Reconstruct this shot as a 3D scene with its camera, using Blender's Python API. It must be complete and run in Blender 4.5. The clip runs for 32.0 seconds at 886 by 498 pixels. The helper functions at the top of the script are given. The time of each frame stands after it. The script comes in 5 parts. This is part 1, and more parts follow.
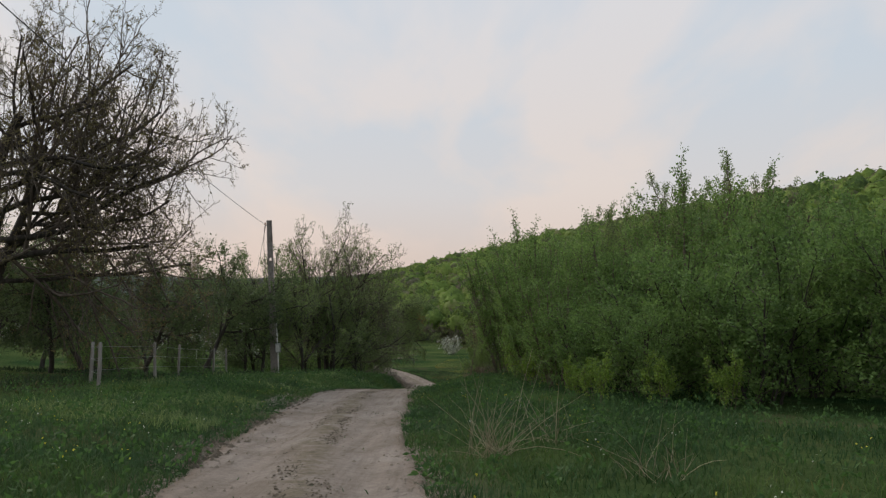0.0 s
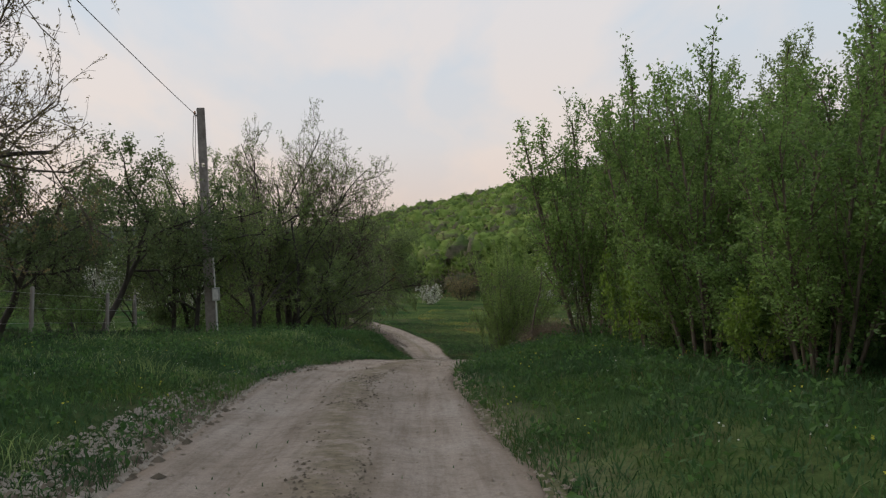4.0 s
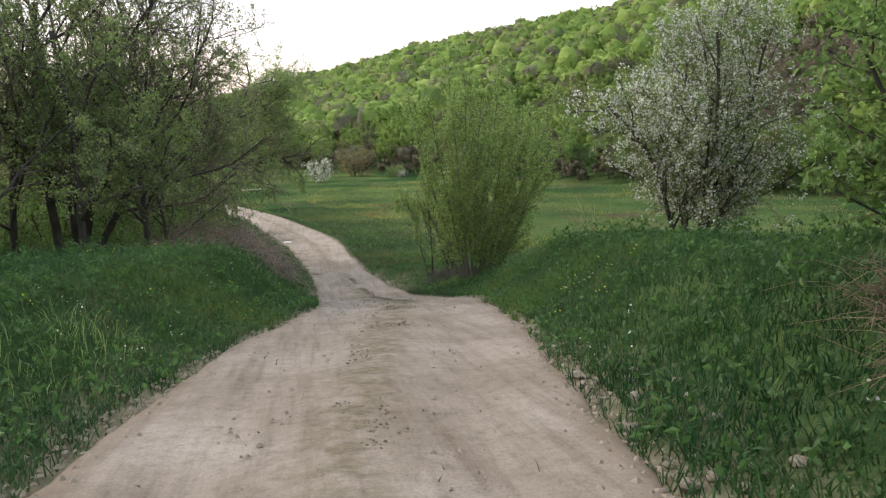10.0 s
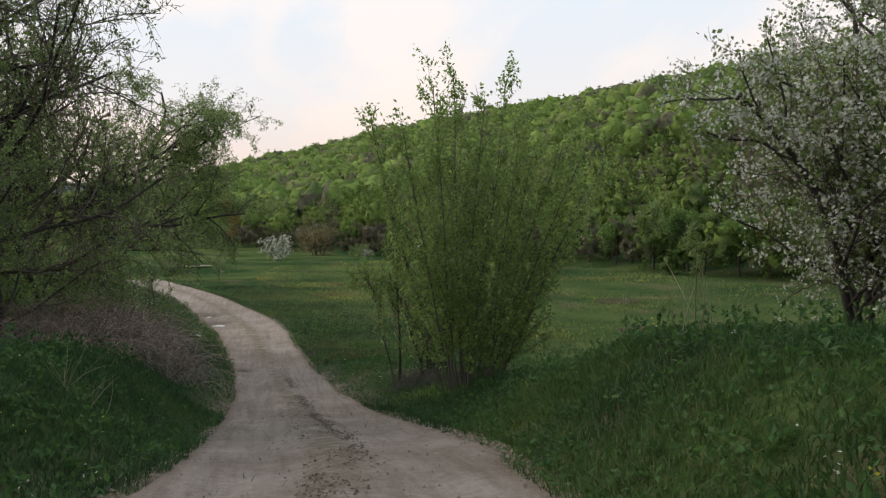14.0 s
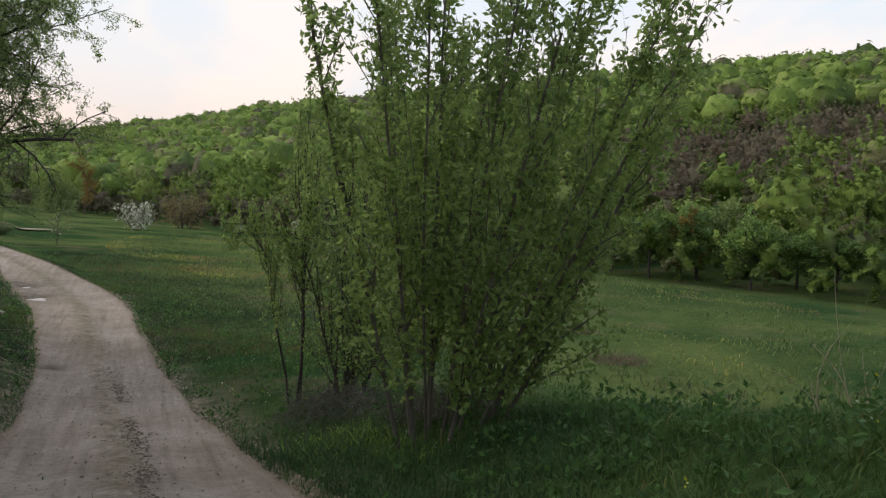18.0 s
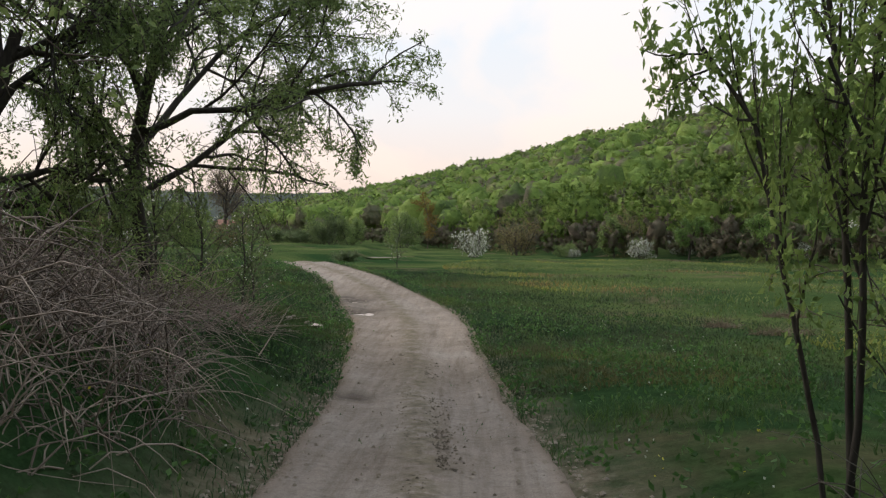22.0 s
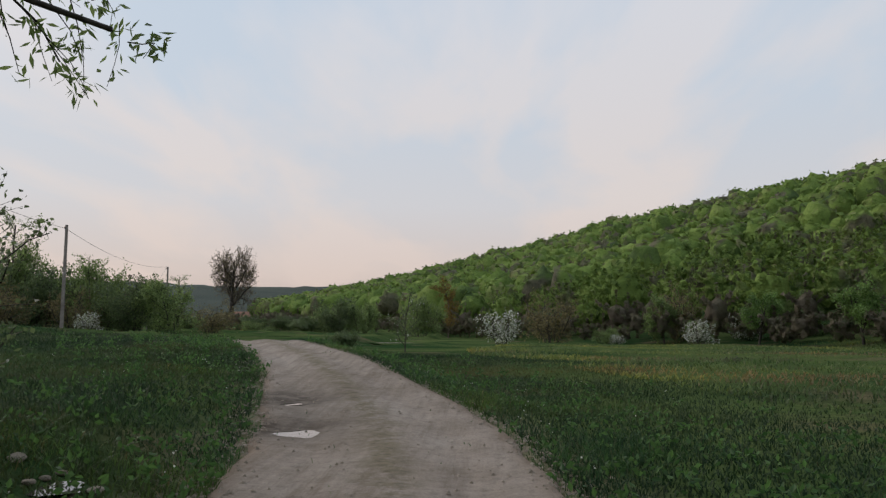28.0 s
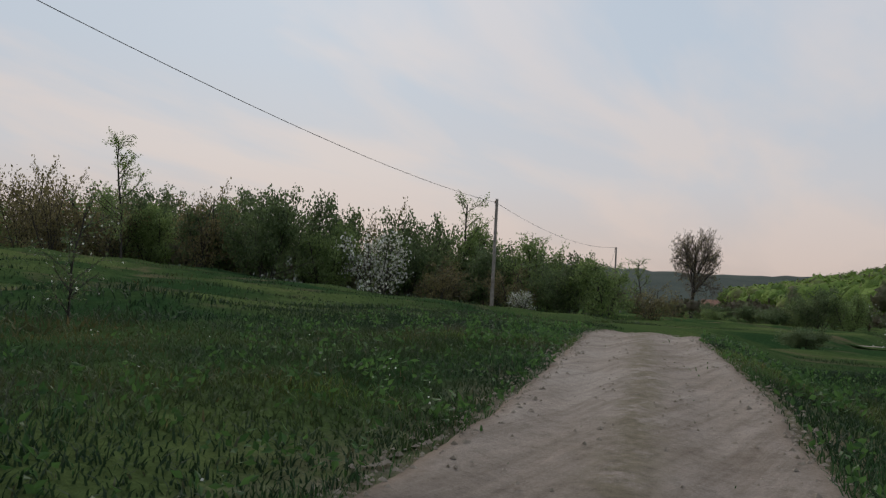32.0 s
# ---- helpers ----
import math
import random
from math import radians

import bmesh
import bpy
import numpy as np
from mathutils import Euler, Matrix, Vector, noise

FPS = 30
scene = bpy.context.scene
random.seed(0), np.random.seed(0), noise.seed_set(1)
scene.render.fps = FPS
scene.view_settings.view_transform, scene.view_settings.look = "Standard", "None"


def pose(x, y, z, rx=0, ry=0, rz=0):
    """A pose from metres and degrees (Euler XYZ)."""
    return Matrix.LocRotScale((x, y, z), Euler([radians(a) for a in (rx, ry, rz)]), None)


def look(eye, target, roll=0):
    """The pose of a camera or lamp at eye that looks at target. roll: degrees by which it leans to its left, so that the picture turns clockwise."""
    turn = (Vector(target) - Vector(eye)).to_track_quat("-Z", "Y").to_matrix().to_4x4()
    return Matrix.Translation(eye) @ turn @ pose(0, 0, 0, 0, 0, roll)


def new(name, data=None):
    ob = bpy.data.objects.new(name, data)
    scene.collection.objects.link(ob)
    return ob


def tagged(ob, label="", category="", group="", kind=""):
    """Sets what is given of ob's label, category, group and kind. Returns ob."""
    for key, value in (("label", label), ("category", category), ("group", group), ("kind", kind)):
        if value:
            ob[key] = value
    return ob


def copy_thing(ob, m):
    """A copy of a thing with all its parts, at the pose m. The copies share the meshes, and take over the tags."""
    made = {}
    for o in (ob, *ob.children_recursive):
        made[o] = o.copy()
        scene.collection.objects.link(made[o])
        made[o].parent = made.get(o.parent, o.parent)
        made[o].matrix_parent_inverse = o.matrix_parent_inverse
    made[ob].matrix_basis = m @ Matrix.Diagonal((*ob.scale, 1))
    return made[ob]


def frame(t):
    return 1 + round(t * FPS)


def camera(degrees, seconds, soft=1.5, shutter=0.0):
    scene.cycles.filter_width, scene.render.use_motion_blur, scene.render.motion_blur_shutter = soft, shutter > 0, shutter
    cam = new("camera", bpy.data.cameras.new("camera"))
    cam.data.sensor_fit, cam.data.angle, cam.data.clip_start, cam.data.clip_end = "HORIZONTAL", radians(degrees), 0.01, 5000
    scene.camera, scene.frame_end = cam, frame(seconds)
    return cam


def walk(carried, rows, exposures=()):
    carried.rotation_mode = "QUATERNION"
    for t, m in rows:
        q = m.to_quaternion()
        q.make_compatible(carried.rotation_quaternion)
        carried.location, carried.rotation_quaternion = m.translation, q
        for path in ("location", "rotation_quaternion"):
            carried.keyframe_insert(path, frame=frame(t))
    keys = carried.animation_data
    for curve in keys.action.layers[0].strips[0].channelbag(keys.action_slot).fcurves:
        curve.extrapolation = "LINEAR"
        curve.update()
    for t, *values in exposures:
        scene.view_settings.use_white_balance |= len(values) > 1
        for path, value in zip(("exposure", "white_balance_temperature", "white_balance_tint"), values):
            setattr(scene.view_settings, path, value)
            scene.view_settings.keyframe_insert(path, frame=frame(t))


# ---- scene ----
cam = camera(59.82, 32.0, soft=1.3)
PATH = [
    (0, (0.000, 0.000, 1.850), (-0.123, 9.968, 2.642), 0.08),
    (0.5, (-0.191, 1.790, 1.796), (-0.272, 11.747, 2.723), 0.20),
    (1, (-0.507, 3.690, 1.737), (-0.594, 13.657, 2.551), 0.33),
    (1.5, (-0.772, 5.476, 1.677), (-0.845, 15.455, 2.321), 0.30),
    (2, (-1.049, 7.148, 1.518), (-1.123, 17.133, 2.070), 0.50),
    (2.5, (-1.281, 8.858, 1.386), (-1.315, 18.850, 1.786), 0.57),
    (3, (-1.516, 10.533, 1.280), (-1.399, 20.530, 1.480), 0.39),
    (3.5, (-1.742, 12.240, 1.108), (-1.516, 22.237, 1.250), 0.29),
    (5.5, (-2.716, 19.505, 0.761), (-2.226, 29.491, 0.987), -0.91),
    (6, (-2.766, 20.895, 0.680), (-2.224, 30.879, 0.781), -1.61),
    (6.5, (-2.784, 22.342, 0.591), (-2.062, 32.315, 0.469), -2.70),
    (7, (-2.740, 23.642, 0.529), (-1.828, 33.597, 0.268), -2.90),
    (7.5, (-2.663, 25.006, 0.437), (-1.499, 34.933, 0.120), -3.16),
    (8, (-2.559, 26.372, 0.402), (-1.072, 36.259, 0.184), -3.42),
    (8.5, (-2.478, 27.670, 0.327), (-0.826, 37.532, 0.232), -2.33),
    (9, (-2.370, 28.779, 0.254), (-0.619, 38.621, -0.009), -2.21),
    (9.5, (-2.256, 29.762, 0.145), (-0.495, 39.530, -1.069), -1.67),
    (10, (-2.161, 30.747, 0.090), (-0.464, 40.491, -1.383), -1.49),
    (10.5, (-2.006, 31.607, 0.009), (-0.346, 41.384, -1.279), -2.04),
    (11, (-1.915, 32.573, -0.071), (-0.061, 42.371, -0.818), -2.16),
    (11.5, (-1.782, 33.600, -0.202), (0.138, 43.406, -0.601), -1.78),
    (12, (-1.657, 34.464, -0.290), (0.415, 44.246, -0.417), -1.30),
    (12.5, (-1.573, 35.288, -0.411), (0.483, 45.073, -0.576), -0.91),
    (13, (-1.405, 36.331, -0.549), (0.663, 46.113, -0.771), -0.12),
    (13.5, (-1.307, 37.447, -0.680), (0.880, 47.200, -0.988), 0.70),
    (14, (-1.114, 37.970, -0.785), (1.067, 47.721, -1.179), -0.14),
    (14.5, (-1.005, 38.749, -0.856), (1.243, 48.487, -1.193), 0.31),
    (15, (-0.937, 39.578, -0.995), (1.506, 49.267, -1.378), 0.92),
    (15.5, (-0.750, 40.554, -1.145), (2.687, 49.943, -1.357), 1.10),
    (17.5, (-0.545, 43.898, -1.534), (3.448, 53.067, -1.567), 3.73),
    (18, (-0.548, 44.758, -1.709), (3.184, 54.024, -2.173), 4.02),
    (18.5, (-0.513, 45.536, -1.849), (2.201, 55.137, -2.520), 2.82),
    (19, (-0.523, 46.181, -1.940), (1.310, 55.992, -2.554), 2.70),
    (19.5, (-0.466, 47.057, -2.140), (0.240, 57.016, -2.703), 1.05),
    (20, (-0.301, 47.865, -2.421), (-0.679, 57.843, -2.963), 0.35),
    (20.5, (-0.415, 49.095, -2.577), (-0.790, 59.078, -3.018), 0.45),
    (21, (-0.392, 49.896, -2.727), (-0.647, 59.887, -3.067), 0.63),
    (21.5, (-0.393, 50.723, -2.912), (-0.673, 60.715, -3.185), 0.67),
    (22, (-0.381, 51.661, -3.111), (-0.761, 61.650, -3.351), 0.75),
    (22.5, (-0.369, 52.574, -3.261), (-0.445, 62.574, -3.289), 0.53),
    (23, (-0.407, 53.508, -3.417), (-0.512, 63.508, -3.385), 0.26),
    (23.5, (-0.430, 54.490, -3.546), (-0.523, 64.488, -3.378), 0.09),
    (24, (-0.501, 55.646, -3.653), (-0.717, 65.640, -3.359), -0.12),
    (24.5, (-0.584, 56.695, -3.753), (-0.879, 66.681, -3.296), -0.17),
    (25, (-0.613, 57.640, -3.837), (-0.955, 67.618, -3.277), -0.18),
    (25.5, (-0.697, 58.829, -3.940), (-1.047, 68.801, -3.278), -0.00),
    (27.5, (-0.911, 62.835, -4.126), (-1.432, 72.782, -3.239), 0.48),
    (28, (-0.971, 63.847, -4.150), (-1.631, 73.779, -3.190), 0.32),
    (28.5, (-0.962, 64.800, -4.171), (-2.127, 74.679, -3.148), 0.42),
    (29, (-0.986, 65.935, -4.166), (-3.545, 75.566, -3.330), 0.70),
    (29.5, (-1.034, 67.073, -4.183), (-4.471, 76.430, -3.386), 0.90),
    (30, (-1.067, 68.009, -4.189), (-4.884, 77.214, -3.351), 0.76),
    (30.5, (-1.137, 69.138, -4.192), (-5.460, 78.117, -3.361), 1.05),
    (31, (-1.233, 70.452, -4.173), (-6.721, 78.787, -3.532), 1.36),
    (31.5, (-1.437, 71.834, -4.180), (-7.264, 79.938, -3.571), 2.65),
    (32, (-1.707, 73.052, -4.157), (-7.862, 80.909, -3.550), 3.18),
]
EXPOSURES = ((0.0, 0, 6500, 10.0), (3.5, 0.06, 6500, 10.0), (6.0, 0.2, 6500, 10.0), (8.0, 0.42, 6500, 10.0), (9.0, 0.38, 6500, 10.0), (10.0, 1.3, 6500, 10.0), (11.0, 0.72, 6500, 10.0), (13.0, 0.44, 6500, 10.0), (15.0, 0.5, 6500, 10.0), (15.5, 0.47, 6500, 10.0), (17.5, 0.33, 6500, 10.0), (18.0, 0.5, 6500, 10.0), (19.0, 0.95, 6500, 10.0), (20.0, 0.78, 6500, 10.0), (22.0, 0.52, 6500, 10.0), (24.0, 0.15, 6500, 10.0), (28.0, -0.05, 6250, 10.0), (32.0, -0.2, 6250, 10.0))
walk(cam, [(t, look(eye, target, roll)) for t, eye, target, roll in PATH], EXPOSURES)

# ---- world and sun ----
SUN_TURN, SUN_UP = radians(-50), radians(30)
world = bpy.data.worlds.new("dusk_sky")
scene.world = world
world.use_nodes = True
wt = world.node_tree
wt.nodes.clear()


def wnode(kind, **sets):
    n = wt.nodes.new(kind)
    for k, v in sets.items():
        if k in n.inputs:
            n.inputs[k].default_value = v
    return n


def fill_ramp(node, stops):
    ramp = node.color_ramp
    while len(ramp.elements) > 1:
        ramp.elements.remove(ramp.elements[-1])
    ramp.elements[0].position, ramp.elements[0].color = stops[0][0], (*stops[0][1], 1)
    for p, c in stops[1:]:
        e = ramp.elements.new(p)
        e.color = (*c, 1)
    return node


w_out, w_bg = wnode("ShaderNodeOutputWorld"), wnode("ShaderNodeBackground")
w_geo = wnode("ShaderNodeTexCoord")
w_sep = wnode("ShaderNodeSeparateXYZ")
w_sky = wnode("ShaderNodeTexSky")
w_sky.sky_type, w_sky.sun_disc, w_sky.sun_elevation, w_sky.sun_rotation = "NISHITA", False, SUN_UP, SUN_TURN
w_sky.air_density, w_sky.dust_density = 1.0, 2.0
w_skyb = wnode("ShaderNodeVectorMath")
w_skyb.operation = "SCALE"
w_skyb.inputs["Scale"].default_value = 0.0035
w_ramp = fill_ramp(wnode("ShaderNodeValToRGB"), [
    (0.0, (0.20, 0.19, 0.17)), (0.49, (0.30, 0.27, 0.25)), (0.505, (0.60, 0.47, 0.41)), (0.535, (0.66, 0.555, 0.50)), (0.575, (0.64, 0.62, 0.62)),
    (0.64, (0.575, 0.63, 0.69)), (0.78, (0.54, 0.63, 0.73)), (1.0, (0.50, 0.60, 0.72))])
w_half = wnode("ShaderNodeMath")
w_half.operation = "MULTIPLY_ADD"
w_half.inputs[1].default_value, w_half.inputs[2].default_value = 0.5, 0.5
# high thin cloud: a flat layer seen in perspective
w_plane = wnode("ShaderNodeVectorMath")
w_plane.operation = "DIVIDE"
w_lift = wnode("ShaderNodeMath")
w_lift.operation = "ADD"
w_lift.inputs[1].default_value = 0.22
w_join = wnode("ShaderNodeCombineXYZ")
w_map = wnode("ShaderNodeMapping")
w_map.inputs["Scale"].default_value, w_map.inputs["Rotation"].default_value = (1.3, 0.55, 1.0), (0, 0, 0.7)
w_cloud = wnode("ShaderNodeTexNoise", Scale=1.7, Detail=5.0, Roughness=0.5, Distortion=0.3)
w_cmask = fill_ramp(wnode("ShaderNodeValToRGB"), [(0.44, (0, 0, 0)), (0.60, (1, 1, 1))])
w_ccol = fill_ramp(wnode("ShaderNodeValToRGB"), [(0.5, (0.70, 0.54, 0.46)), (0.58, (0.76, 0.66, 0.60)), (0.70, (0.72, 0.70, 0.71)), (1.0, (0.64, 0.67, 0.72))])
w_amount = wnode("ShaderNodeMath")
w_amount.operation = "MULTIPLY"
w_amount.inputs[1].default_value = 0.8
w_mix = wnode("ShaderNodeMix")
w_mix.data_type = "RGBA"
w_add = wnode("ShaderNodeVectorMath")
w_add.operation = "ADD"
wl = wt.links.new
wl(w_geo.outputs["Generated"], w_sep.inputs[0])
wl(w_sep.outputs["Z"], w_half.inputs[0])
wl(w_half.outputs[0], w_ramp.inputs[0])
wl(w_half.outputs[0], w_ccol.inputs[0])
wl(w_sep.outputs["Z"], w_lift.inputs[0])
for k in ("X", "Y", "Z"):
    wl(w_lift.outputs[0], w_join.inputs[k])
wl(w_geo.outputs["Generated"], w_plane.inputs[0])
wl(w_join.outputs[0], w_plane.inputs[1])
wl(w_plane.outputs[0], w_map.inputs["Vector"])
wl(w_map.outputs[0], w_cloud.inputs["Vector"])
wl(w_cloud.outputs["Fac"], w_cmask.inputs[0])
wl(w_cmask.outputs["Color"], w_amount.inputs[0])
wl(w_amount.outputs[0], w_mix.inputs["Factor"])
wl(w_ramp.outputs["Color"], w_mix.inputs["A"])
wl(w_ccol.outputs["Color"], w_mix.inputs["B"])
wl(w_sky.outputs["Color"], w_skyb.inputs[0])
wl(w_skyb.outputs[0], w_add.inputs[0])
wl(w_mix.outputs["Result"], w_add.inputs[1])
wl(w_add.outputs[0], w_bg.inputs["Color"])
wl(w_bg.outputs[0], w_out.inputs["Surface"])
w_bg.inputs["Strength"].default_value = 1.0

sun = new("sun", bpy.data.lights.new("sun", "SUN"))
sun.data.energy, sun.data.angle, sun.data.color = 1.85, radians(45), (1.0, 0.90, 0.76)
sun_from = Vector((math.sin(SUN_TURN) * math.cos(SUN_UP), math.cos(SUN_TURN) * math.cos(SUN_UP), math.sin(SUN_UP)))
sun.matrix_world = look(sun_from * 300, (0, 0, 0))


# ---- materials ----
class Nodes:
    """A node material under way."""

    def __init__(self, name):
        self.material = bpy.data.materials.new(name)
        self.material.use_nodes = True
        self.tree = self.material.node_tree
        self.tree.nodes.clear()
        self.out = self.tree.nodes.new("ShaderNodeOutputMaterial")

    def add(self, kind, **sets):
        n = self.tree.nodes.new(kind)
        for k, v in sets.items():
            n.inputs[k.replace("_", " ")].default_value = v
        return n

    def link(self, a, b):
        self.tree.links.new(a, b)

    def math(self, operation, a, b=None):
        n = self.tree.nodes.new("ShaderNodeMath")
        n.operation = operation
        for i, v in enumerate((a, b)):
            if v is None:
                continue
            if isinstance(v, (int, float)):
                n.inputs[i].default_value = v
            else:
                self.link(v, n.inputs[i])
        return n.outputs[0]

    def noise(self, scale, detail=4.0, rough=0.55, coords="Object", stretch=None):
        tc = self.tree.nodes.new("ShaderNodeTexCoord")
        n = self.add("ShaderNodeTexNoise", Scale=scale, Detail=detail, Roughness=rough)
        if stretch:
            m = self.add("ShaderNodeMapping", Scale=stretch)
            self.link(tc.outputs[coords], m.inputs["Vector"])
            self.link(m.outputs[0], n.inputs["Vector"])
        else:
            self.link(tc.outputs[coords], n.inputs["Vector"])
        return n.outputs["Fac"]

    def ramp(self, fac, *stops):
        n = fill_ramp(self.tree.nodes.new("ShaderNodeValToRGB"), stops)
        self.link(fac, n.inputs[0])
        return n.outputs["Color"]

    def mix(self, fac, a, b, blend="MIX"):
        n = self.tree.nodes.new("ShaderNodeMix")
        n.data_type, n.blend_type = "RGBA", blend
        for sock, v in (("Factor", fac), ("A", a), ("B", b)):
            if isinstance(v, (int, float)):
                n.inputs[sock].default_value = v
            elif isinstance(v, tuple):
                n.inputs[sock].default_value = (*v, 1)
            else:
                self.link(v, n.inputs[sock])
        return n.outputs["Result"]

    def attribute(self, name):
        n = self.tree.nodes.new("ShaderNodeAttribute")
        n.attribute_name = name
        return n.outputs["Fac"]

    def random(self, kind="island"):
        if kind == "island":
            return self.tree.nodes.new("ShaderNodeNewGeometry").outputs["Random Per Island"]
        return self.tree.nodes.new("ShaderNodeObjectInfo").outputs["Random"]

    def finish(self, color, rough=0.8, bump=None, strength=0.4, distance=0.02, metal=0.0, translucent=0.0, spec=0.3):
        b = self.add("ShaderNodeBsdfPrincipled", Roughness=rough, Metallic=metal)
        b.inputs["Specular IOR Level"].default_value = spec
        if isinstance(color, tuple):
            b.inputs["Base Color"].default_value = (*color, 1)
        else:
            self.link(color, b.inputs["Base Color"])
        if bump is not None:
            n = self.add("ShaderNodeBump", Strength=strength, Distance=distance)
            self.link(bump, n.inputs["Height"])
            self.link(n.outputs[0], b.inputs["Normal"])
        if translucent:
            t, m = self.add("ShaderNodeBsdfTranslucent"), self.add("ShaderNodeMixShader", Fac=translucent)
            if isinstance(color, tuple):
                t.inputs["Color"].default_value = (*color, 1)
            else:
                self.link(color, t.inputs["Color"])
            self.link(b.outputs[0], m.inputs[1])
            self.link(t.outputs[0], m.inputs[2])
            self.link(m.outputs[0], self.out.inputs[0])
        else:
            self.link(b.outputs[0], self.out.inputs[0])
        return self.material


def leaf_material(name, dark, light, translucent=0.48, odd=None, patch=0.35):
    n = Nodes(name)
    col = n.ramp(n.random(), (0.0, dark), (0.7, light), (1.0, tuple(min(1, v * 1.25) for v in light)))
    if odd:
        col = n.mix(n.math("GREATER_THAN", n.random(), 1 - odd[0]), col, odd[1])
    shade = n.ramp(n.noise(patch, 3), (0.3, (0.72, 0.74, 0.7)), (0.7, (1.15, 1.12, 1.0)))
    return n.finish(n.mix(1.0, col, shade, "MULTIPLY"), 0.55, translucent=translucent, spec=0.25)


def bark_material(name, dark, light, scale=9.0):
    n = Nodes(name)
    g = n.noise(scale, 6, 0.65, stretch=(1, 1, 0.25))
    big = n.noise(1.2, 3)
    col = n.mix(1.0, n.ramp(g, (0.3, dark), (0.7, light)), n.ramp(big, (0.3, (0.75, 0.75, 0.75)), (0.7, (1.15, 1.12, 1.1))), "MULTIPLY")
    return n.finish(col, 0.9, g, 0.7, 0.03)


LEAF_FRESH = leaf_material("leaf_fresh", (0.128, 0.212, 0.064), (0.21, 0.325, 0.098))
# dark green with some bluish haze mixed into the leaf colour
LEAF_DARK = leaf_material("leaf_dark", (0.082, 0.118, 0.058), (0.145, 0.195, 0.088))
LEAF_LIME = leaf_material("leaf_lime", (0.130, 0.212, 0.040), (0.210, 0.315, 0.062))
LEAF_OLIVE = leaf_material("leaf_olive", (0.14, 0.205, 0.075), (0.23, 0.305, 0.115))
LEAF_HAZEL = leaf_material("leaf_hazel", (0.112, 0.19, 0.06), (0.182, 0.29, 0.088))
LEAF_BIRD = leaf_material("leaf_bird", (0.15, 0.225, 0.072), (0.262, 0.355, 0.118), 0.55)
LEAF_WEED = leaf_material("leaf_weed", (0.041, 0.094, 0.030), (0.080, 0.158, 0.047))
LEAF_BUD = leaf_material("leaf_bud", (0.12, 0.105, 0.055), (0.22, 0.19, 0.095))
LEAF_RUST = leaf_material("leaf_rust", (0.13, 0.10, 0.03), (0.24, 0.17, 0.05))
PETAL = leaf_material("petal", (0.48, 0.48, 0.46), (0.72, 0.72, 0.70), 0.3)
PETAL_YELLOW = leaf_material("petal_yellow", (0.55, 0.50, 0.04), (0.65, 0.60, 0.10), 0.3)
BARK = bark_material("bark", (0.030, 0.026, 0.022), (0.085, 0.075, 0.065))
BARK_PALE = bark_material("bark_pale", (0.09, 0.075, 0.055), (0.20, 0.16, 0.12))
BARK_GREY = bark_material("bark_grey", (0.070, 0.062, 0.052), (0.165, 0.150, 0.130))
TWIG = bark_material("twig", (0.085, 0.068, 0.055), (0.175, 0.145, 0.118), 4)
DEAD_TWIG = leaf_material("dead_twig", (0.10, 0.072, 0.062), (0.30, 0.235, 0.205), 0.05)
DRY_GRASS = leaf_material("dry_grass", (0.234, 0.198, 0.135), (0.396, 0.342, 0.243), 0.2)
REED = leaf_material("reed", (0.12, 0.090, 0.066), (0.25, 0.190, 0.140), 0.2)


def grass_material(name, a, b, c, bare=0.0):
    n = Nodes(name)
    r = n.random()
    col = n.ramp(r, (0.0, a), (0.55, b), (0.95, b), (1.0, c))
    if bare:
        col = n.mix(n.ramp(n.noise(0.11, 5, 0.65), (0.53, (0, 0, 0)), (0.62, (bare, bare, bare))), col, (0.150, 0.118, 0.080))
    spots = n.ramp(n.noise(0.16, 4), (0.32, (0.52, 0.68, 0.62)), (0.50, (1, 1, 1)), (0.64, (1.75, 1.40, 1.0)))
    small = n.ramp(n.noise(1.1, 4, 0.65), (0.32, (0.66, 0.72, 0.66)), (0.52, (1, 1, 1)), (0.68, (1.35, 1.22, 0.95)))
    return n.finish(n.mix(1.0, n.mix(1.0, col, spots, "MULTIPLY"), small, "MULTIPLY"), 0.6, translucent=0.35, spec=0.12)


GRASS = grass_material("grass_blade", (0.038, 0.080, 0.031), (0.058, 0.116, 0.041), (0.150, 0.145, 0.080))
# rougher, darker grass; part of its darkness is vignetting and dusk dimness painted in
GRASS_ROUGH_DIM = grass_material("rough_dim_blade", (0.024, 0.045, 0.022), (0.036, 0.062, 0.028), (0.095, 0.090, 0.055), 0.25)
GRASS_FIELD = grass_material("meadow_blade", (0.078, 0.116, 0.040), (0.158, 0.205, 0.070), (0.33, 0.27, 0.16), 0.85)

_n = Nodes("ground_turf")
_turf = _n.mix(n_fac := _n.ramp(_n.noise(0.09, 5, 0.6), (0.40, (0, 0, 0)), (0.62, (1, 1, 1))), (0.030, 0.060, 0.024), (0.092, 0.120, 0.044))
_turf = _n.mix(_n.ramp(_n.noise(0.23, 5, 0.62), (0.56, (0, 0, 0)), (0.70, (0.85, 0.85, 0.85))), _turf, (0.135, 0.108, 0.070))
_fine = _n.math("ADD", _n.math("MULTIPLY", _n.noise(5.0, 6, 0.7), 0.6), _n.math("MULTIPLY", _n.noise(24.0, 4, 0.7), 0.4))
_turf = _n.mix(1.0, _turf, _n.ramp(_fine, (0.33, (0.45, 0.48, 0.45)), (0.67, (1.3, 1.3, 1.2))), "MULTIPLY")
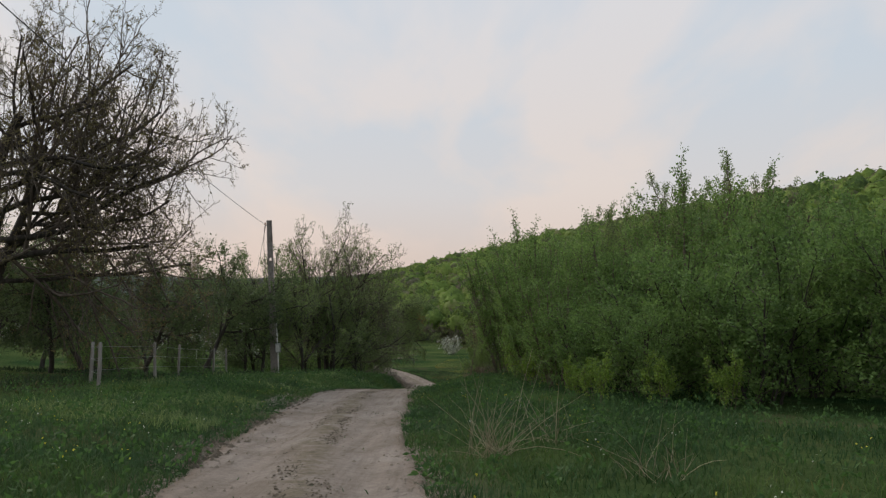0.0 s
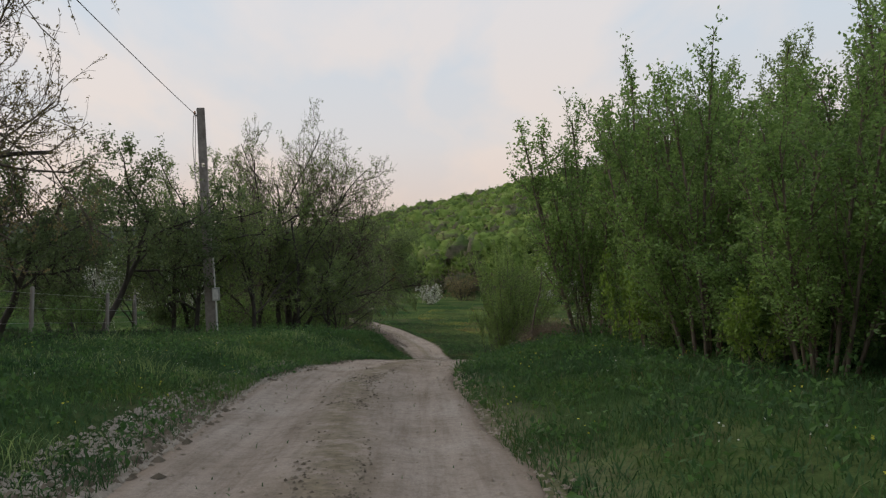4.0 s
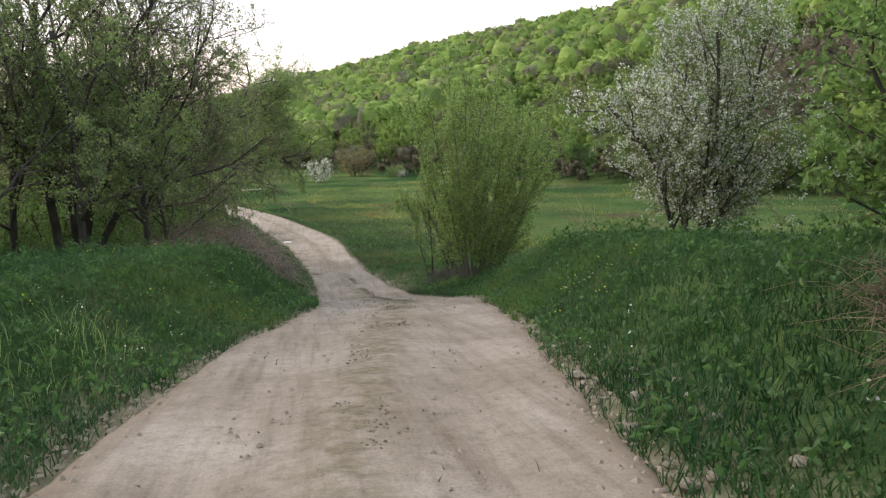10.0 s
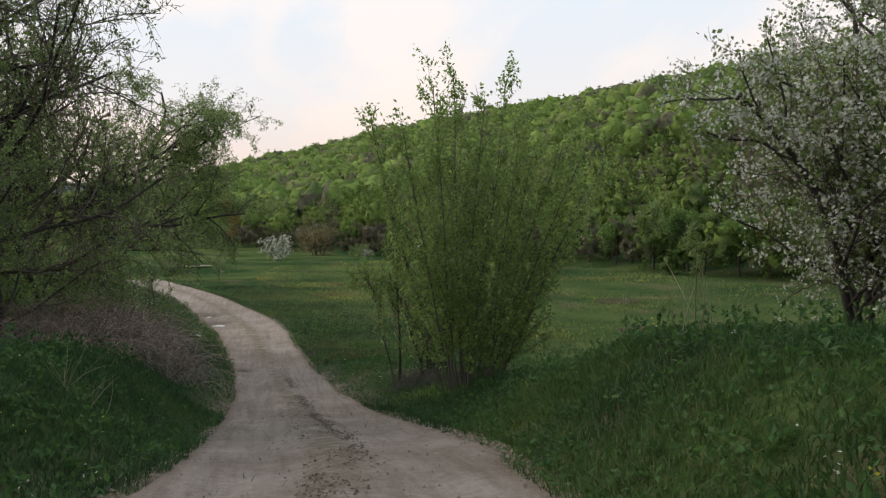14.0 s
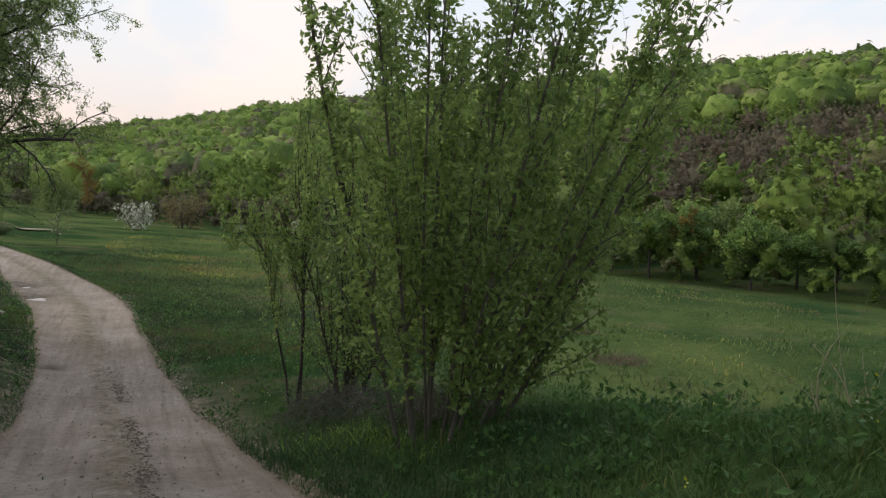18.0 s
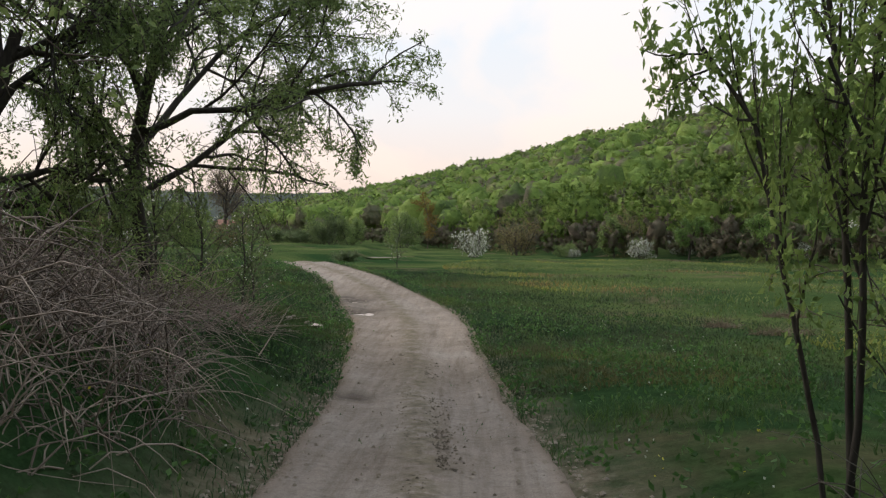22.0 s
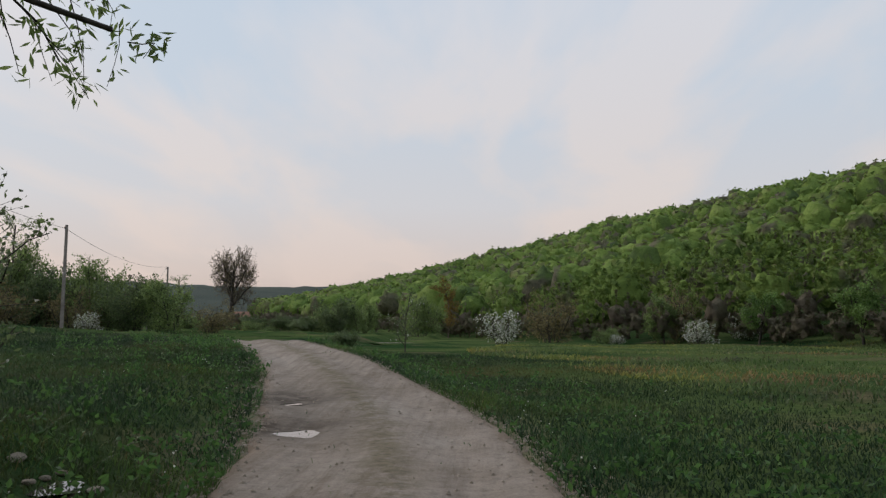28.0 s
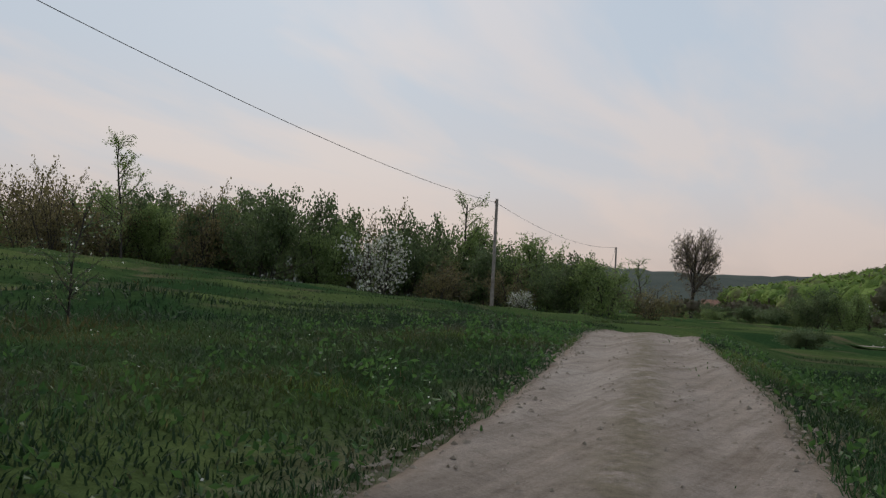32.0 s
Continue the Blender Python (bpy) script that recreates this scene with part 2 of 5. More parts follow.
_dirt = _n.ramp(_n.noise(7.0, 6, 0.7), (0.3, (0.13, 0.10, 0.07)), (0.7, (0.30, 0.25, 0.19)))
_turf = _n.mix(_n.math("MULTIPLY", _n.attribute("worn"), _n.ramp(_n.noise(2.2, 5, 0.7), (0.35, (0.2, 0.2, 0.2)), (0.6, (1, 1, 1)))), _turf, _dirt)
TURF = _n.finish(_turf, 1.0, _fine, 0.8, 0.08, spec=0.0)

_n = Nodes("road_dirt")
_g1, _g2, _g3 = _n.noise(0.7, 5, 0.6), _n.noise(9.0, 6, 0.7), _n.noise(46.0, 4, 0.7)
_base = _n.ramp(_g1, (0.30, (0.200, 0.162, 0.130)), (0.50, (0.262, 0.218, 0.184)), (0.72, (0.315, 0.272, 0.236)))
_base = _n.mix(1.0, _base, _n.ramp(_g2, (0.28, (0.74, 0.73, 0.72)), (0.5, (1, 1, 1)), (0.75, (1.12, 1.12, 1.12))), "MULTIPLY")
_base = _n.mix(1.0, _base, _n.ramp(_g3, (0.30, (0.80, 0.79, 0.78)), (0.6, (1.05, 1.05, 1.05))), "MULTIPLY")
_streak = _n.noise(1.0, 5, 0.7, stretch=(5.5, 0.35, 1))
_base = _n.mix(1.0, _base, _n.ramp(_streak, (0.32, (0.76, 0.73, 0.70)), (0.5, (1, 1, 1)), (0.7, (1.16, 1.15, 1.14))), "MULTIPLY")
_base = _n.mix(_n.math("MULTIPLY", _n.attribute("rim"), 0.75), _base, (0.205, 0.150, 0.110))
_middle = _n.math("MULTIPLY", _n.attribute("middle"), _n.ramp(_n.noise(3.4, 6, 0.75), (0.40, (0, 0, 0)), (0.54, (1, 1, 1))))
_base = _n.mix(_middle, _base, _n.ramp(_g2, (0.3, (0.10, 0.085, 0.055)), (0.7, (0.22, 0.18, 0.13))))
_base = _n.mix(_n.math("MULTIPLY", _n.attribute("damp"), _n.ramp(_n.noise(2.6, 4, 0.7), (0.35, (0.45, 0.45, 0.45)), (0.6, (1, 1, 1)))), _base, (0.075, 0.060, 0.048))
ROAD_DIRT = _n.finish(_base, 0.92, _n.math("ADD", _g2, _n.math("MULTIPLY", _g3, 0.5)), 0.7, 0.03, spec=0.05)

_n = Nodes("puddle_water")
PUDDLE = _n.finish((0.05, 0.045, 0.04), 0.02, _n.noise(3.0, 2), 0.02, 0.01, spec=1.0)

_n = Nodes("concrete")
_c = _n.noise(7.0, 6, 0.7)
CONCRETE = _n.finish(_n.mix(1.0, _n.ramp(_c, (0.3, (0.19, 0.165, 0.15)), (0.7, (0.33, 0.30, 0.275))), _n.ramp(_n.noise(0.8, 3), (0.35, (0.7, 0.68, 0.66)), (0.65, (1.1, 1.1, 1.1))), "MULTIPLY"), 0.9, _c, 0.5, 0.02)
_n = Nodes("stone")
_c = _n.noise(6.0, 6, 0.7)
STONE = _n.finish(_n.mix(_n.random("object"), _n.ramp(_c, (0.3, (0.15, 0.12, 0.085)), (0.7, (0.31, 0.25, 0.19))), _n.ramp(_c, (0.3, (0.20, 0.17, 0.135)), (0.7, (0.36, 0.31, 0.26)))), 0.9, _c, 0.7, 0.03)
_n = Nodes("dark_clods")
CLODS = _n.finish(_n.ramp(_n.random(), (0.0, (0.085, 0.070, 0.052)), (1.0, (0.19, 0.155, 0.118))), 0.95, spec=0.05)
_n = Nodes("weathered_wood")
_c = _n.noise(8.0, 6, 0.65, stretch=(1, 1, 0.15))
POST_WOOD = _n.finish(_n.ramp(_c, (0.3, (0.13, 0.115, 0.10)), (0.7, (0.29, 0.27, 0.24))), 0.9, _c, 0.6, 0.02)
_n = Nodes("black_cable")
CABLE = _n.finish(_n.ramp(_n.noise(3.0), (0.3, (0.012, 0.012, 0.013)), (0.7, (0.03, 0.03, 0.03))), 0.6)
_n = Nodes("galvanised_steel")
STEEL = _n.finish(_n.ramp(_n.noise(12.0), (0.3, (0.35, 0.35, 0.36)), (0.7, (0.5, 0.5, 0.5))), 0.45, metal=0.8)
_n = Nodes("white_pipe")
WHITE_PIPE = _n.finish(_n.ramp(_n.noise(6.0), (0.3, (0.50, 0.49, 0.47)), (0.7, (0.68, 0.67, 0.65))), 0.5)
_n = Nodes("porcelain")
PORCELAIN = _n.finish(_n.ramp(_n.noise(9.0), (0.3, (0.30, 0.16, 0.10)), (0.7, (0.42, 0.24, 0.15))), 0.2)
_n = Nodes("plaster")
PLASTER = _n.finish(_n.ramp(_n.noise(1.5, 5), (0.3, (0.55, 0.53, 0.50)), (0.7, (0.72, 0.70, 0.67))), 0.9)
_n = Nodes("roof_tile")
ROOF = _n.finish(_n.ramp(_n.noise(4.0, 5), (0.3, (0.20, 0.10, 0.07)), (0.7, (0.32, 0.17, 0.12))), 0.85)
_n = Nodes("dark_glass")
DARK_GLASS = _n.finish(_n.ramp(_n.noise(1.0), (0.3, (0.02, 0.02, 0.025)), (0.7, (0.05, 0.05, 0.06))), 0.1)


def woods_material(name, stops, scale, bump=0.9, bare=False):
    n = Nodes(name)
    fine = n.noise(1.7, 6, 0.75)
    patch = n.math("ADD", n.math("MULTIPLY", n.noise(scale, 3, 0.6), 0.75), n.math("MULTIPLY", n.random(), 0.25))
    tone = n.ramp(patch, *stops)
    if bare:
        tone = n.mix(n.ramp(n.noise(0.075, 3, 0.6), (0.54, (0, 0, 0)), (0.61, (0.85, 0.85, 0.85))), tone, n.ramp(n.noise(0.3, 3), (0.35, (0.105, 0.100, 0.070)), (0.65, (0.180, 0.150, 0.118))))
    col = n.mix(1.0, tone, n.ramp(fine, (0.30, (0.68, 0.70, 0.68)), (0.52, (1, 1, 1)), (0.72, (1.22, 1.2, 1.08))), "MULTIPLY")
    return n.finish(col, 0.9, fine, bump, 0.6, translucent=0.25, spec=0.1)


WOODS = woods_material("hill_woods", [(0.3, (0.09, 0.137, 0.049)), (0.4, (0.146, 0.218, 0.056)), (0.5, (0.202, 0.297, 0.069)), (0.6, (0.263, 0.353, 0.09)), (0.7, (0.218, 0.218, 0.103))], 0.085, 0.8, True)
WOODS_EDGE = woods_material("wood_edge", [(0.30, (0.085, 0.125, 0.052)), (0.40, (0.135, 0.140, 0.078)), (0.48, (0.175, 0.142, 0.108)), (0.58, (0.165, 0.148, 0.098)), (0.68, (0.150, 0.200, 0.078)), (0.74, (0.195, 0.265, 0.090))], 0.06)
WOODS_BARE = woods_material("bare_woods", [(0.30, (0.130, 0.108, 0.078)), (0.48, (0.185, 0.152, 0.115)), (0.60, (0.215, 0.182, 0.132)), (0.68, (0.150, 0.180, 0.075))], 0.12)
# bluer than the hill woods: distance haze is put into the ridge's colour
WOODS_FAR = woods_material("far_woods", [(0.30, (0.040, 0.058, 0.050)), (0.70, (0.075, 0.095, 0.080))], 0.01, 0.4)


# ---- the lie of the land ----
def lerp_table(table):
    ys, vs = [r[0] for r in table], [r[1:] for r in table]
    ys, vs = np.array(ys, float), np.array(vs, float)
    return lambda y: [np.interp(y, ys, vs[:, k]) for k in range(vs.shape[1])]


def smooth(a, b, v):
    s = np.clip((v - a) / (b - a), 0, 1)
    return s * s * (3 - 2 * s)


# along the dirt road, by y: its left edge, its right edge and its height
ROAD_LEFT = lerp_table([
    (-30, 6.5), (-14, 2.2), (-6, -0.3), (0, -1.7), (4, -2.3), (7, -2.65), (10.5, -3.2), (14, -3.6), (17, -3.95), (20, -4.35), (23, -4.5), (26, -4.6),
    (29.5, -4.3), (34, -3.8), (37, -3.55), (40, -3.2), (43, -2.6), (46, -2.15), (49, -2.1), (54, -2.1), (57.5, -2.05), (62, -2.3), (67, -2.85),
    (70, -3.25), (73.7, -4), (76, -4.7), (78.5, -5.35), (82, -6.75), (87, -8.95), (90, -10), (93.5, -11), (100, -11.9), (110, -11.4), (121, -10),
    (135, -9), (170, -16)])
ROAD_RIGHT = lerp_table([
    (-30, 9.6), (-14, 5.2), (-6, 2.6), (0, 0.9), (4, 0.2), (7, -0.2), (10.5, -0.55), (14, -0.85), (17, -1), (20, -1.1), (23, -1.25), (26, -1.45),
    (29.5, -1.25), (34, -0.5), (37, -0.05), (40, 0.5), (43, 0.9), (46, 1.2), (49, 1.25), (54, 0.95), (57.5, 0.55), (62, 0.15), (67, -0.27),
    (70, -0.38), (73.7, -0.82), (76, -1.68), (78.5, -2.8), (82, -4.25), (87, -6.55), (90, -7.6), (93.5, -8.5), (100, -9.3), (110, -8.7), (121, -7),
    (135, -6), (170, -12)])
ROAD_HEIGHT = lerp_table([
    (-30, 1.6), (-14, 1), (-6, 0.76), (0, 0.55), (4, 0.37), (7, 0.2), (10.5, -0.02), (14, -0.25), (17, -0.48), (20, -0.71), (23, -0.86), (26, -0.95),
    (29.5, -1.18), (34, -1.6), (37, -1.97), (40, -2.37), (43, -2.8), (46, -3.28), (49, -3.9), (54, -4.82), (57.5, -5.15), (62, -5.4), (67, -5.48),
    (70, -5.5), (73.7, -5.48), (76, -5.3), (78.5, -5.1), (82, -4.88), (87, -4.75), (90, -4.76), (93.5, -4.95), (100, -5.3), (110, -5.55),
    (121, -5.65), (135, -5.85), (170, -6.2)])


def ROAD(y):
    return ROAD_LEFT(y)[0], ROAD_RIGHT(y)[0], ROAD_HEIGHT(y)[0]


# y, height of the land beside the road on its left and on its right
LAND = lerp_table([
    (-60, 2.6, 2.4), (0, 0.7, 0.6), (12, 0.1, 0.05), (20, -0.4, -0.35), (26, -0.7, -0.65), (36, -1.2, -1.05), (46, -2.0, -2.12), (48, -2.35, -2.8), (50, -2.7, -3.4), (55, -3.6, -4.5),
    (60, -4.4, -5.0), (66, -5.0, -5.4), (74, -5.15, -5.55), (82, -4.75, -5.45), (90, -4.68, -5.35), (100, -4.95, -5.45), (117, -5.2, -5.7), (155, -5.5, -6.4),
    (200, -6.0, -6.9), (400, -6.0, -8.0), (3000, -10, -12)])
# the wooded hill: foot and ridge, by the angle to the right of +y seen from (0, 50)
HILL = lerp_table([
    (-40, 700, 1400, 4), (-22, 420, 900, 10), (-12, 260, 640, 24), (-6, 185, 580, 33), (0, 140, 530, 46), (8, 106, 470, 57), (18, 80, 420, 64),
    (26, 65, 395, 67), (34, 53, 370, 70), (42, 50, 350, 72), (56, 50, 330, 74), (75, 56, 330, 72), (100, 85, 340, 66), (140, 140, 420, 40), (180, 300, 700, 20)])


def land(x, y):
    """Height of the bare ground; x and y may be arrays."""
    x, y = np.asarray(x, float), np.asarray(y, float)
    left, right, road = ROAD(y)
    fl, fr = LAND(y)
    mid = (left + right) / 2
    side = smooth(-3.5, 3.5, x - mid)
    field = fl * (1 - side) + fr * side
    field = field + 0.07 * np.clip(-x - 24, 0, 33) * smooth(72, 98, y) * (1 - 0.85 * smooth(104, 134, y)) + 0.03 * np.clip(-x - 14, 0, 60) * (1 - smooth(72, 98, y))
    field = field + 0.10 * np.sin(x * 0.31 + y * 0.17) * np.sin(y * 0.23 - x * 0.11) * smooth(2, 9, np.abs(x - mid))
    field = field - 1.25 * smooth(4.8, 11, x - mid) * smooth(37, 46, y) * (1 - smooth(52, 66, y))
    field = field + 0.22 * (np.sin(x * 0.55 + 1.3 * np.sin(y * 0.21)) * np.sin(y * 0.47 + 0.9 * np.sin(x * 0.33)) + 0.5 * np.sin(x * 1.1 - y * 0.9)) * smooth(7, 14, mid - x) * smooth(72, 84, y)
    out = np.maximum(left - x, x - right)
    z = road + (field - road) * smooth(-0.1, 2.1, out)
    turn = np.degrees(np.arctan2(x, y - 50))
    turn = np.where(turn < -90, 180, turn)
    foot, crest, top = HILL(turn)
    r = np.hypot(x, y - 50)
    s = np.clip((r - foot) / (crest - foot), 0, 1)
    z = z + (top - 5.5) * (0.35 * s + 0.65 * s * s * (3 - 2 * s)) * (turn > -60) * smooth(-60, -35, turn)
    return z


# ---- mesh helpers ----
def mesh_of(name, verts, faces, material, flat=False):
    """A mesh from arrays: verts (n, 3), faces (m, k), all of k corners."""
    me = bpy.data.meshes.new(name)
    verts, faces = np.ascontiguousarray(verts, np.float32), np.ascontiguousarray(faces, np.int32)
    k = faces.shape[1]
    me.vertices.add(len(verts))
    me.vertices.foreach_set("co", verts.ravel())
    me.loops.add(faces.size)
    me.loops.foreach_set("vertex_index", faces.ravel())
    me.polygons.add(len(faces))
    me.polygons.foreach_set("loop_start", np.arange(0, faces.size, k, dtype=np.int32))
    me.polygons.foreach_set("use_smooth", np.full(len(faces), not flat))
    me.update(calc_edges=True)
    me.materials.append(material)
    return me


def point_values(me, name, values):
    me.attributes.new(name, "FLOAT", "POINT").data.foreach_set("value", np.asarray(values, np.float32).ravel())


def part(name, me, parent=None, label=""):
    ob = new(name, me)
    if parent:
        ob.parent = parent
    return tagged(ob, label)


def thing(name, x, y, label, category, group="", kind="", z=None, turn=0.0, size=1.0):
    ob = new(name)
    ob.empty_display_size = 0.3
    ob.matrix_world = Matrix.Translation((x, y, float(land(x, y)) - 0.05 if z is None else z)) @ Matrix.Rotation(turn, 4, "Z") @ Matrix.Diagonal((size, size, size, 1))
    return tagged(ob, label, category, group, kind)


def place(x, y, turn=0.0, size=1.0, tall=1.0, sink=0.05, lean=(0, 0)):
    return (Matrix.Translation((x, y, float(land(x, y)) - sink)) @ Euler((lean[0], lean[1], turn)).to_matrix().to_4x4()
            @ Matrix.Diagonal((size, size, size * tall, 1)))


def tubes(lines):
    """Tapered round tubes along lines of (points, radii, sides), as one quad mesh's arrays."""
    vs, fs, at = [], [], 0
    for pts, radii, k in lines:
        pts = np.asarray(pts, float)
        n = len(pts)
        tan = np.gradient(pts, axis=0)
        tan /= np.linalg.norm(tan, axis=1)[:, None] + 1e-9
        ref = np.array([0.0, 0, 1]) if abs(tan[0, 2]) < 0.8 else np.array([1.0, 0, 0])
        a = np.cross(tan, ref)
        a /= np.linalg.norm(a, axis=1)[:, None] + 1e-9
        b = np.cross(tan, a)
        ang = np.arange(k) * 2 * np.pi / k
        ring = a[:, None] * np.cos(ang)[None, :, None] + b[:, None] * np.sin(ang)[None, :, None]
        vs.append((pts[:, None] + ring * np.asarray(radii)[:, None, None]).reshape(-1, 3))
        i, j = np.meshgrid(np.arange(n - 1), np.arange(k), indexing="ij")
        i, j = i.ravel(), j.ravel()
        fs.append(at + np.stack([i * k + j, i * k + (j + 1) % k, (i + 1) * k + (j + 1) % k, (i + 1) * k + j], 1))
        at += n * k
    return np.concatenate(vs), np.concatenate(fs)


def leaf_quads(rng, at, length, width, droop=0.0, outward=None):
    """One folded kite per place."""
    n = len(at)
    d = rng.normal(size=(n, 3))
    if outward is not None:
        d = d * 0.8 + outward
    d[:, 2] -= droop
    d /= np.linalg.norm(d, axis=1)[:, None] + 1e-9
    s = np.cross(d, rng.normal(size=(n, 3)))
    s /= np.linalg.norm(s, axis=1)[:, None] + 1e-9
    up = np.cross(s, d)
    ln = (length * rng.uniform(0.6, 1.25, n))[:, None]
    wd = (width * rng.uniform(0.7, 1.2, n))[:, None]
    v = np.stack([at, at + d * ln * 0.45 + s * wd * 0.5 + up * wd * 0.15, at + d * ln, at + d * ln * 0.45 - s * wd * 0.5 + up * wd * 0.15], 1).reshape(-1, 3)
    return v, np.arange(4 * n).reshape(-1, 4)


def patchy(x, y, seed):
    """Smooth noise of about -0.6 to 0.6 over the plane, for whole arrays."""
    rng = np.random.default_rng(seed + 900)
    grid = rng.uniform(-1, 1, (128, 128))
    xi, yi = np.floor(x).astype(int), np.floor(y).astype(int)
    fx, fy = x - xi, y - yi
    fx, fy = fx * fx * (3 - 2 * fx), fy * fy * (3 - 2 * fy)
    at = lambda i, j: grid[(xi + i) % 128, (yi + j) % 128]
    return 0.75 * ((at(0, 0) * (1 - fx) + at(1, 0) * fx) * (1 - fy) + (at(0, 1) * (1 - fx) + at(1, 1) * fx) * fy)


def unit(v):
    return v / (np.linalg.norm(v) + 1e-9)


def grow(rng, start, way, length, radius, spec, level, lines, tips, least=0.003):
    """A branch with its children. spec rows by level: (segments, wander, rise, children, from, angle, ratio, sides)."""
    seg, wander, rise, kids, first, angle, ratio, sides = spec[level]
    pts, d = [np.array(start, float)], unit(np.array(way, float))
    for i in range(seg):
        d = unit(d + rng.normal(0, wander, 3) + np.array([0, 0, rise * (i + 1) / seg]))
        pts.append(pts[-1] + d * length / seg)
    pts = np.array(pts)
    last = level == len(spec) - 1
    radii = radius * np.linspace(1, 0.35 if last else 0.5, seg + 1)
    lines.append((pts, radii, sides, level))
    tips.append((pts, level))
    if last:
        return
    for j in range(kids):
        s = first + (1 - first) * (j + rng.uniform(0.1, 0.9)) / kids
        i = min(int(s * seg), seg - 1)
        o = pts[i] + (pts[i + 1] - pts[i]) * (s * seg - i)
        t = unit(pts[i + 1] - pts[i])
        side = unit(np.cross(t, rng.normal(size=3)))
        a = radians(angle) * rng.uniform(0.7, 1.3)
        grow(rng, o, t * math.cos(a) + side * math.sin(a), length * ratio * (1.15 - 0.55 * s) * rng.uniform(0.75, 1.2),
             max(least, radius * (1 - 0.5 * s) * 0.58), spec, level + 1, lines, tips, least)


def along(rng, tips, levels, per_metre):
    """Places scattered along the branches of the given levels."""
    out = []
    for pts, lv in tips:
        if lv in levels:
            ln = np.linalg.norm(np.diff(pts, axis=0), axis=1).sum()
            n = rng.poisson(ln * per_metre)
            s = rng.uniform(0.15, 1.0, n) * (len(pts) - 1)
            i = np.minimum(s.astype(int), len(pts) - 2)
            out.append(pts[i] + (pts[i + 1] - pts[i]) * (s - i)[:, None])
    return np.concatenate(out) if out else np.zeros((0, 3))


def plant(name, label, category, seed, stems, spec, bark, crowns, height, radius, group="", twigs=None, trim=None, least=0.003):
    """A tree or shrub at the origin, of that height and crown radius: trunk and limb meshes, and crowns of (levels, per metre, length, width, droop, spread,
    material, name) and, where the leaves sit in bunches, (leaves in a bunch, size of a bunch)."""
    rng = np.random.default_rng(seed)
    lines, tips = [], []
    for x, y, way, length, thick in stems:
        grow(rng, (x, y, -0.1), way, length, thick, spec, 0, lines, tips, least)
    every = np.concatenate([p for p, _ in tips])
    k = np.array([radius / np.percentile(np.hypot(every[:, 0], every[:, 1]), 97)] * 2 + [height / every[:, 2].max()])
    root = tagged(new(name), label, category, group)
    if trim:
        gone = [lv > 0 and (trim(*(p[0] * k)) or (lv > 1 and trim(*(p[-1] * k)))) for p, lv in tips]
        tips = [v for v, g in zip(tips, gone) if not g]
        lines = [v for v, g in zip(lines, gone) if not g]
    tips = [(p * k, lv) for p, lv in tips]
    trunk = None
    for lv_name, lv, mat_ in (("trunk", (0,), bark), ("limb", (1,), bark), ("twig_growth", (2, 3, 4), twigs or TWIG)):
        some = [(p * k, r, sides) for p, r, sides, level in lines if level in lv]
        if some and lv_name == "limb" and len(some) <= 16:
            for one in some:
                part("limb", mesh_of("limb", *tubes([one]), mat_), trunk or root)
        elif some:
            trunk = tagged(part(lv_name, mesh_of(lv_name, *tubes(some), mat_), root), kind="" if lv_name == "trunk" and len(some) < 4 else "stuff")
    for levels, per, ln, wd, droop, spread, material, nm, *bunch in crowns:
        at = along(rng, tips, levels, per)
        at = at + rng.normal(0, spread, at.shape)
        if bunch:
            at = np.repeat(at, bunch[0], 0)
            at = at + rng.normal(0, bunch[1], at.shape)
        tagged(part(nm, mesh_of(nm, *leaf_quads(rng, at, ln, wd, droop), material, True), root), kind="stuff")
    return root


def scatter(root, spots):
    """Puts the built plant at the first spot and copies of it at the others; a spot: x, y, turn, size, tall."""
    for x, y, turn, size, tall in spots[1:]:
        copy_thing(root, place(x, y, turn, size, tall))
    x, y, turn, size, tall = spots[0]
    root.matrix_basis = place(x, y, turn, size, tall)
    return root


def box(bm, x0, y0, z0, x1, y1, z1):
    c = [bm.verts.new((x, y, z)) for z in (z0, z1) for x, y in ((x0, y0), (x1, y0), (x1, y1), (x0, y1))]
    for f in ((3, 2, 1, 0), (4, 5, 6, 7), (0, 1, 5, 4), (1, 2, 6, 5), (2, 3, 7, 6), (3, 0, 4, 7)):
        bm.faces.new([c[i] for i in f])


def bm_mesh(name, bm, material, bevel=0.0, smooth_it=False):
    if bevel:
        bmesh.ops.bevel(bm, geom=bm.edges[:], offset=bevel, segments=2, affect="EDGES", profile=0.5)
    bmesh.ops.recalc_face_normals(bm, faces=bm.faces[:])
    me = bpy.data.meshes.new(name)
    bm.to_mesh(me)
    bm.free()
    if smooth_it:
        for p in me.polygons:
            p.use_smooth = True
    me.materials.append(material)
    return me


# ---- ground and road ----
def spread_axis(lo, hi, near_lo, near_hi, step, growth):
    mid = list(np.arange(near_lo, near_hi + step / 2, step))
    up, s = [], step
    while (up or mid)[-1] < hi:
        s *= growth
        up.append((up or mid)[-1] + s)
    down, s = [], step
    while (down or mid[:1])[-1] > lo:
        s *= growth
        down.append((down or mid[:1])[-1] - s)
    return np.array(down[::-1] + mid + up)


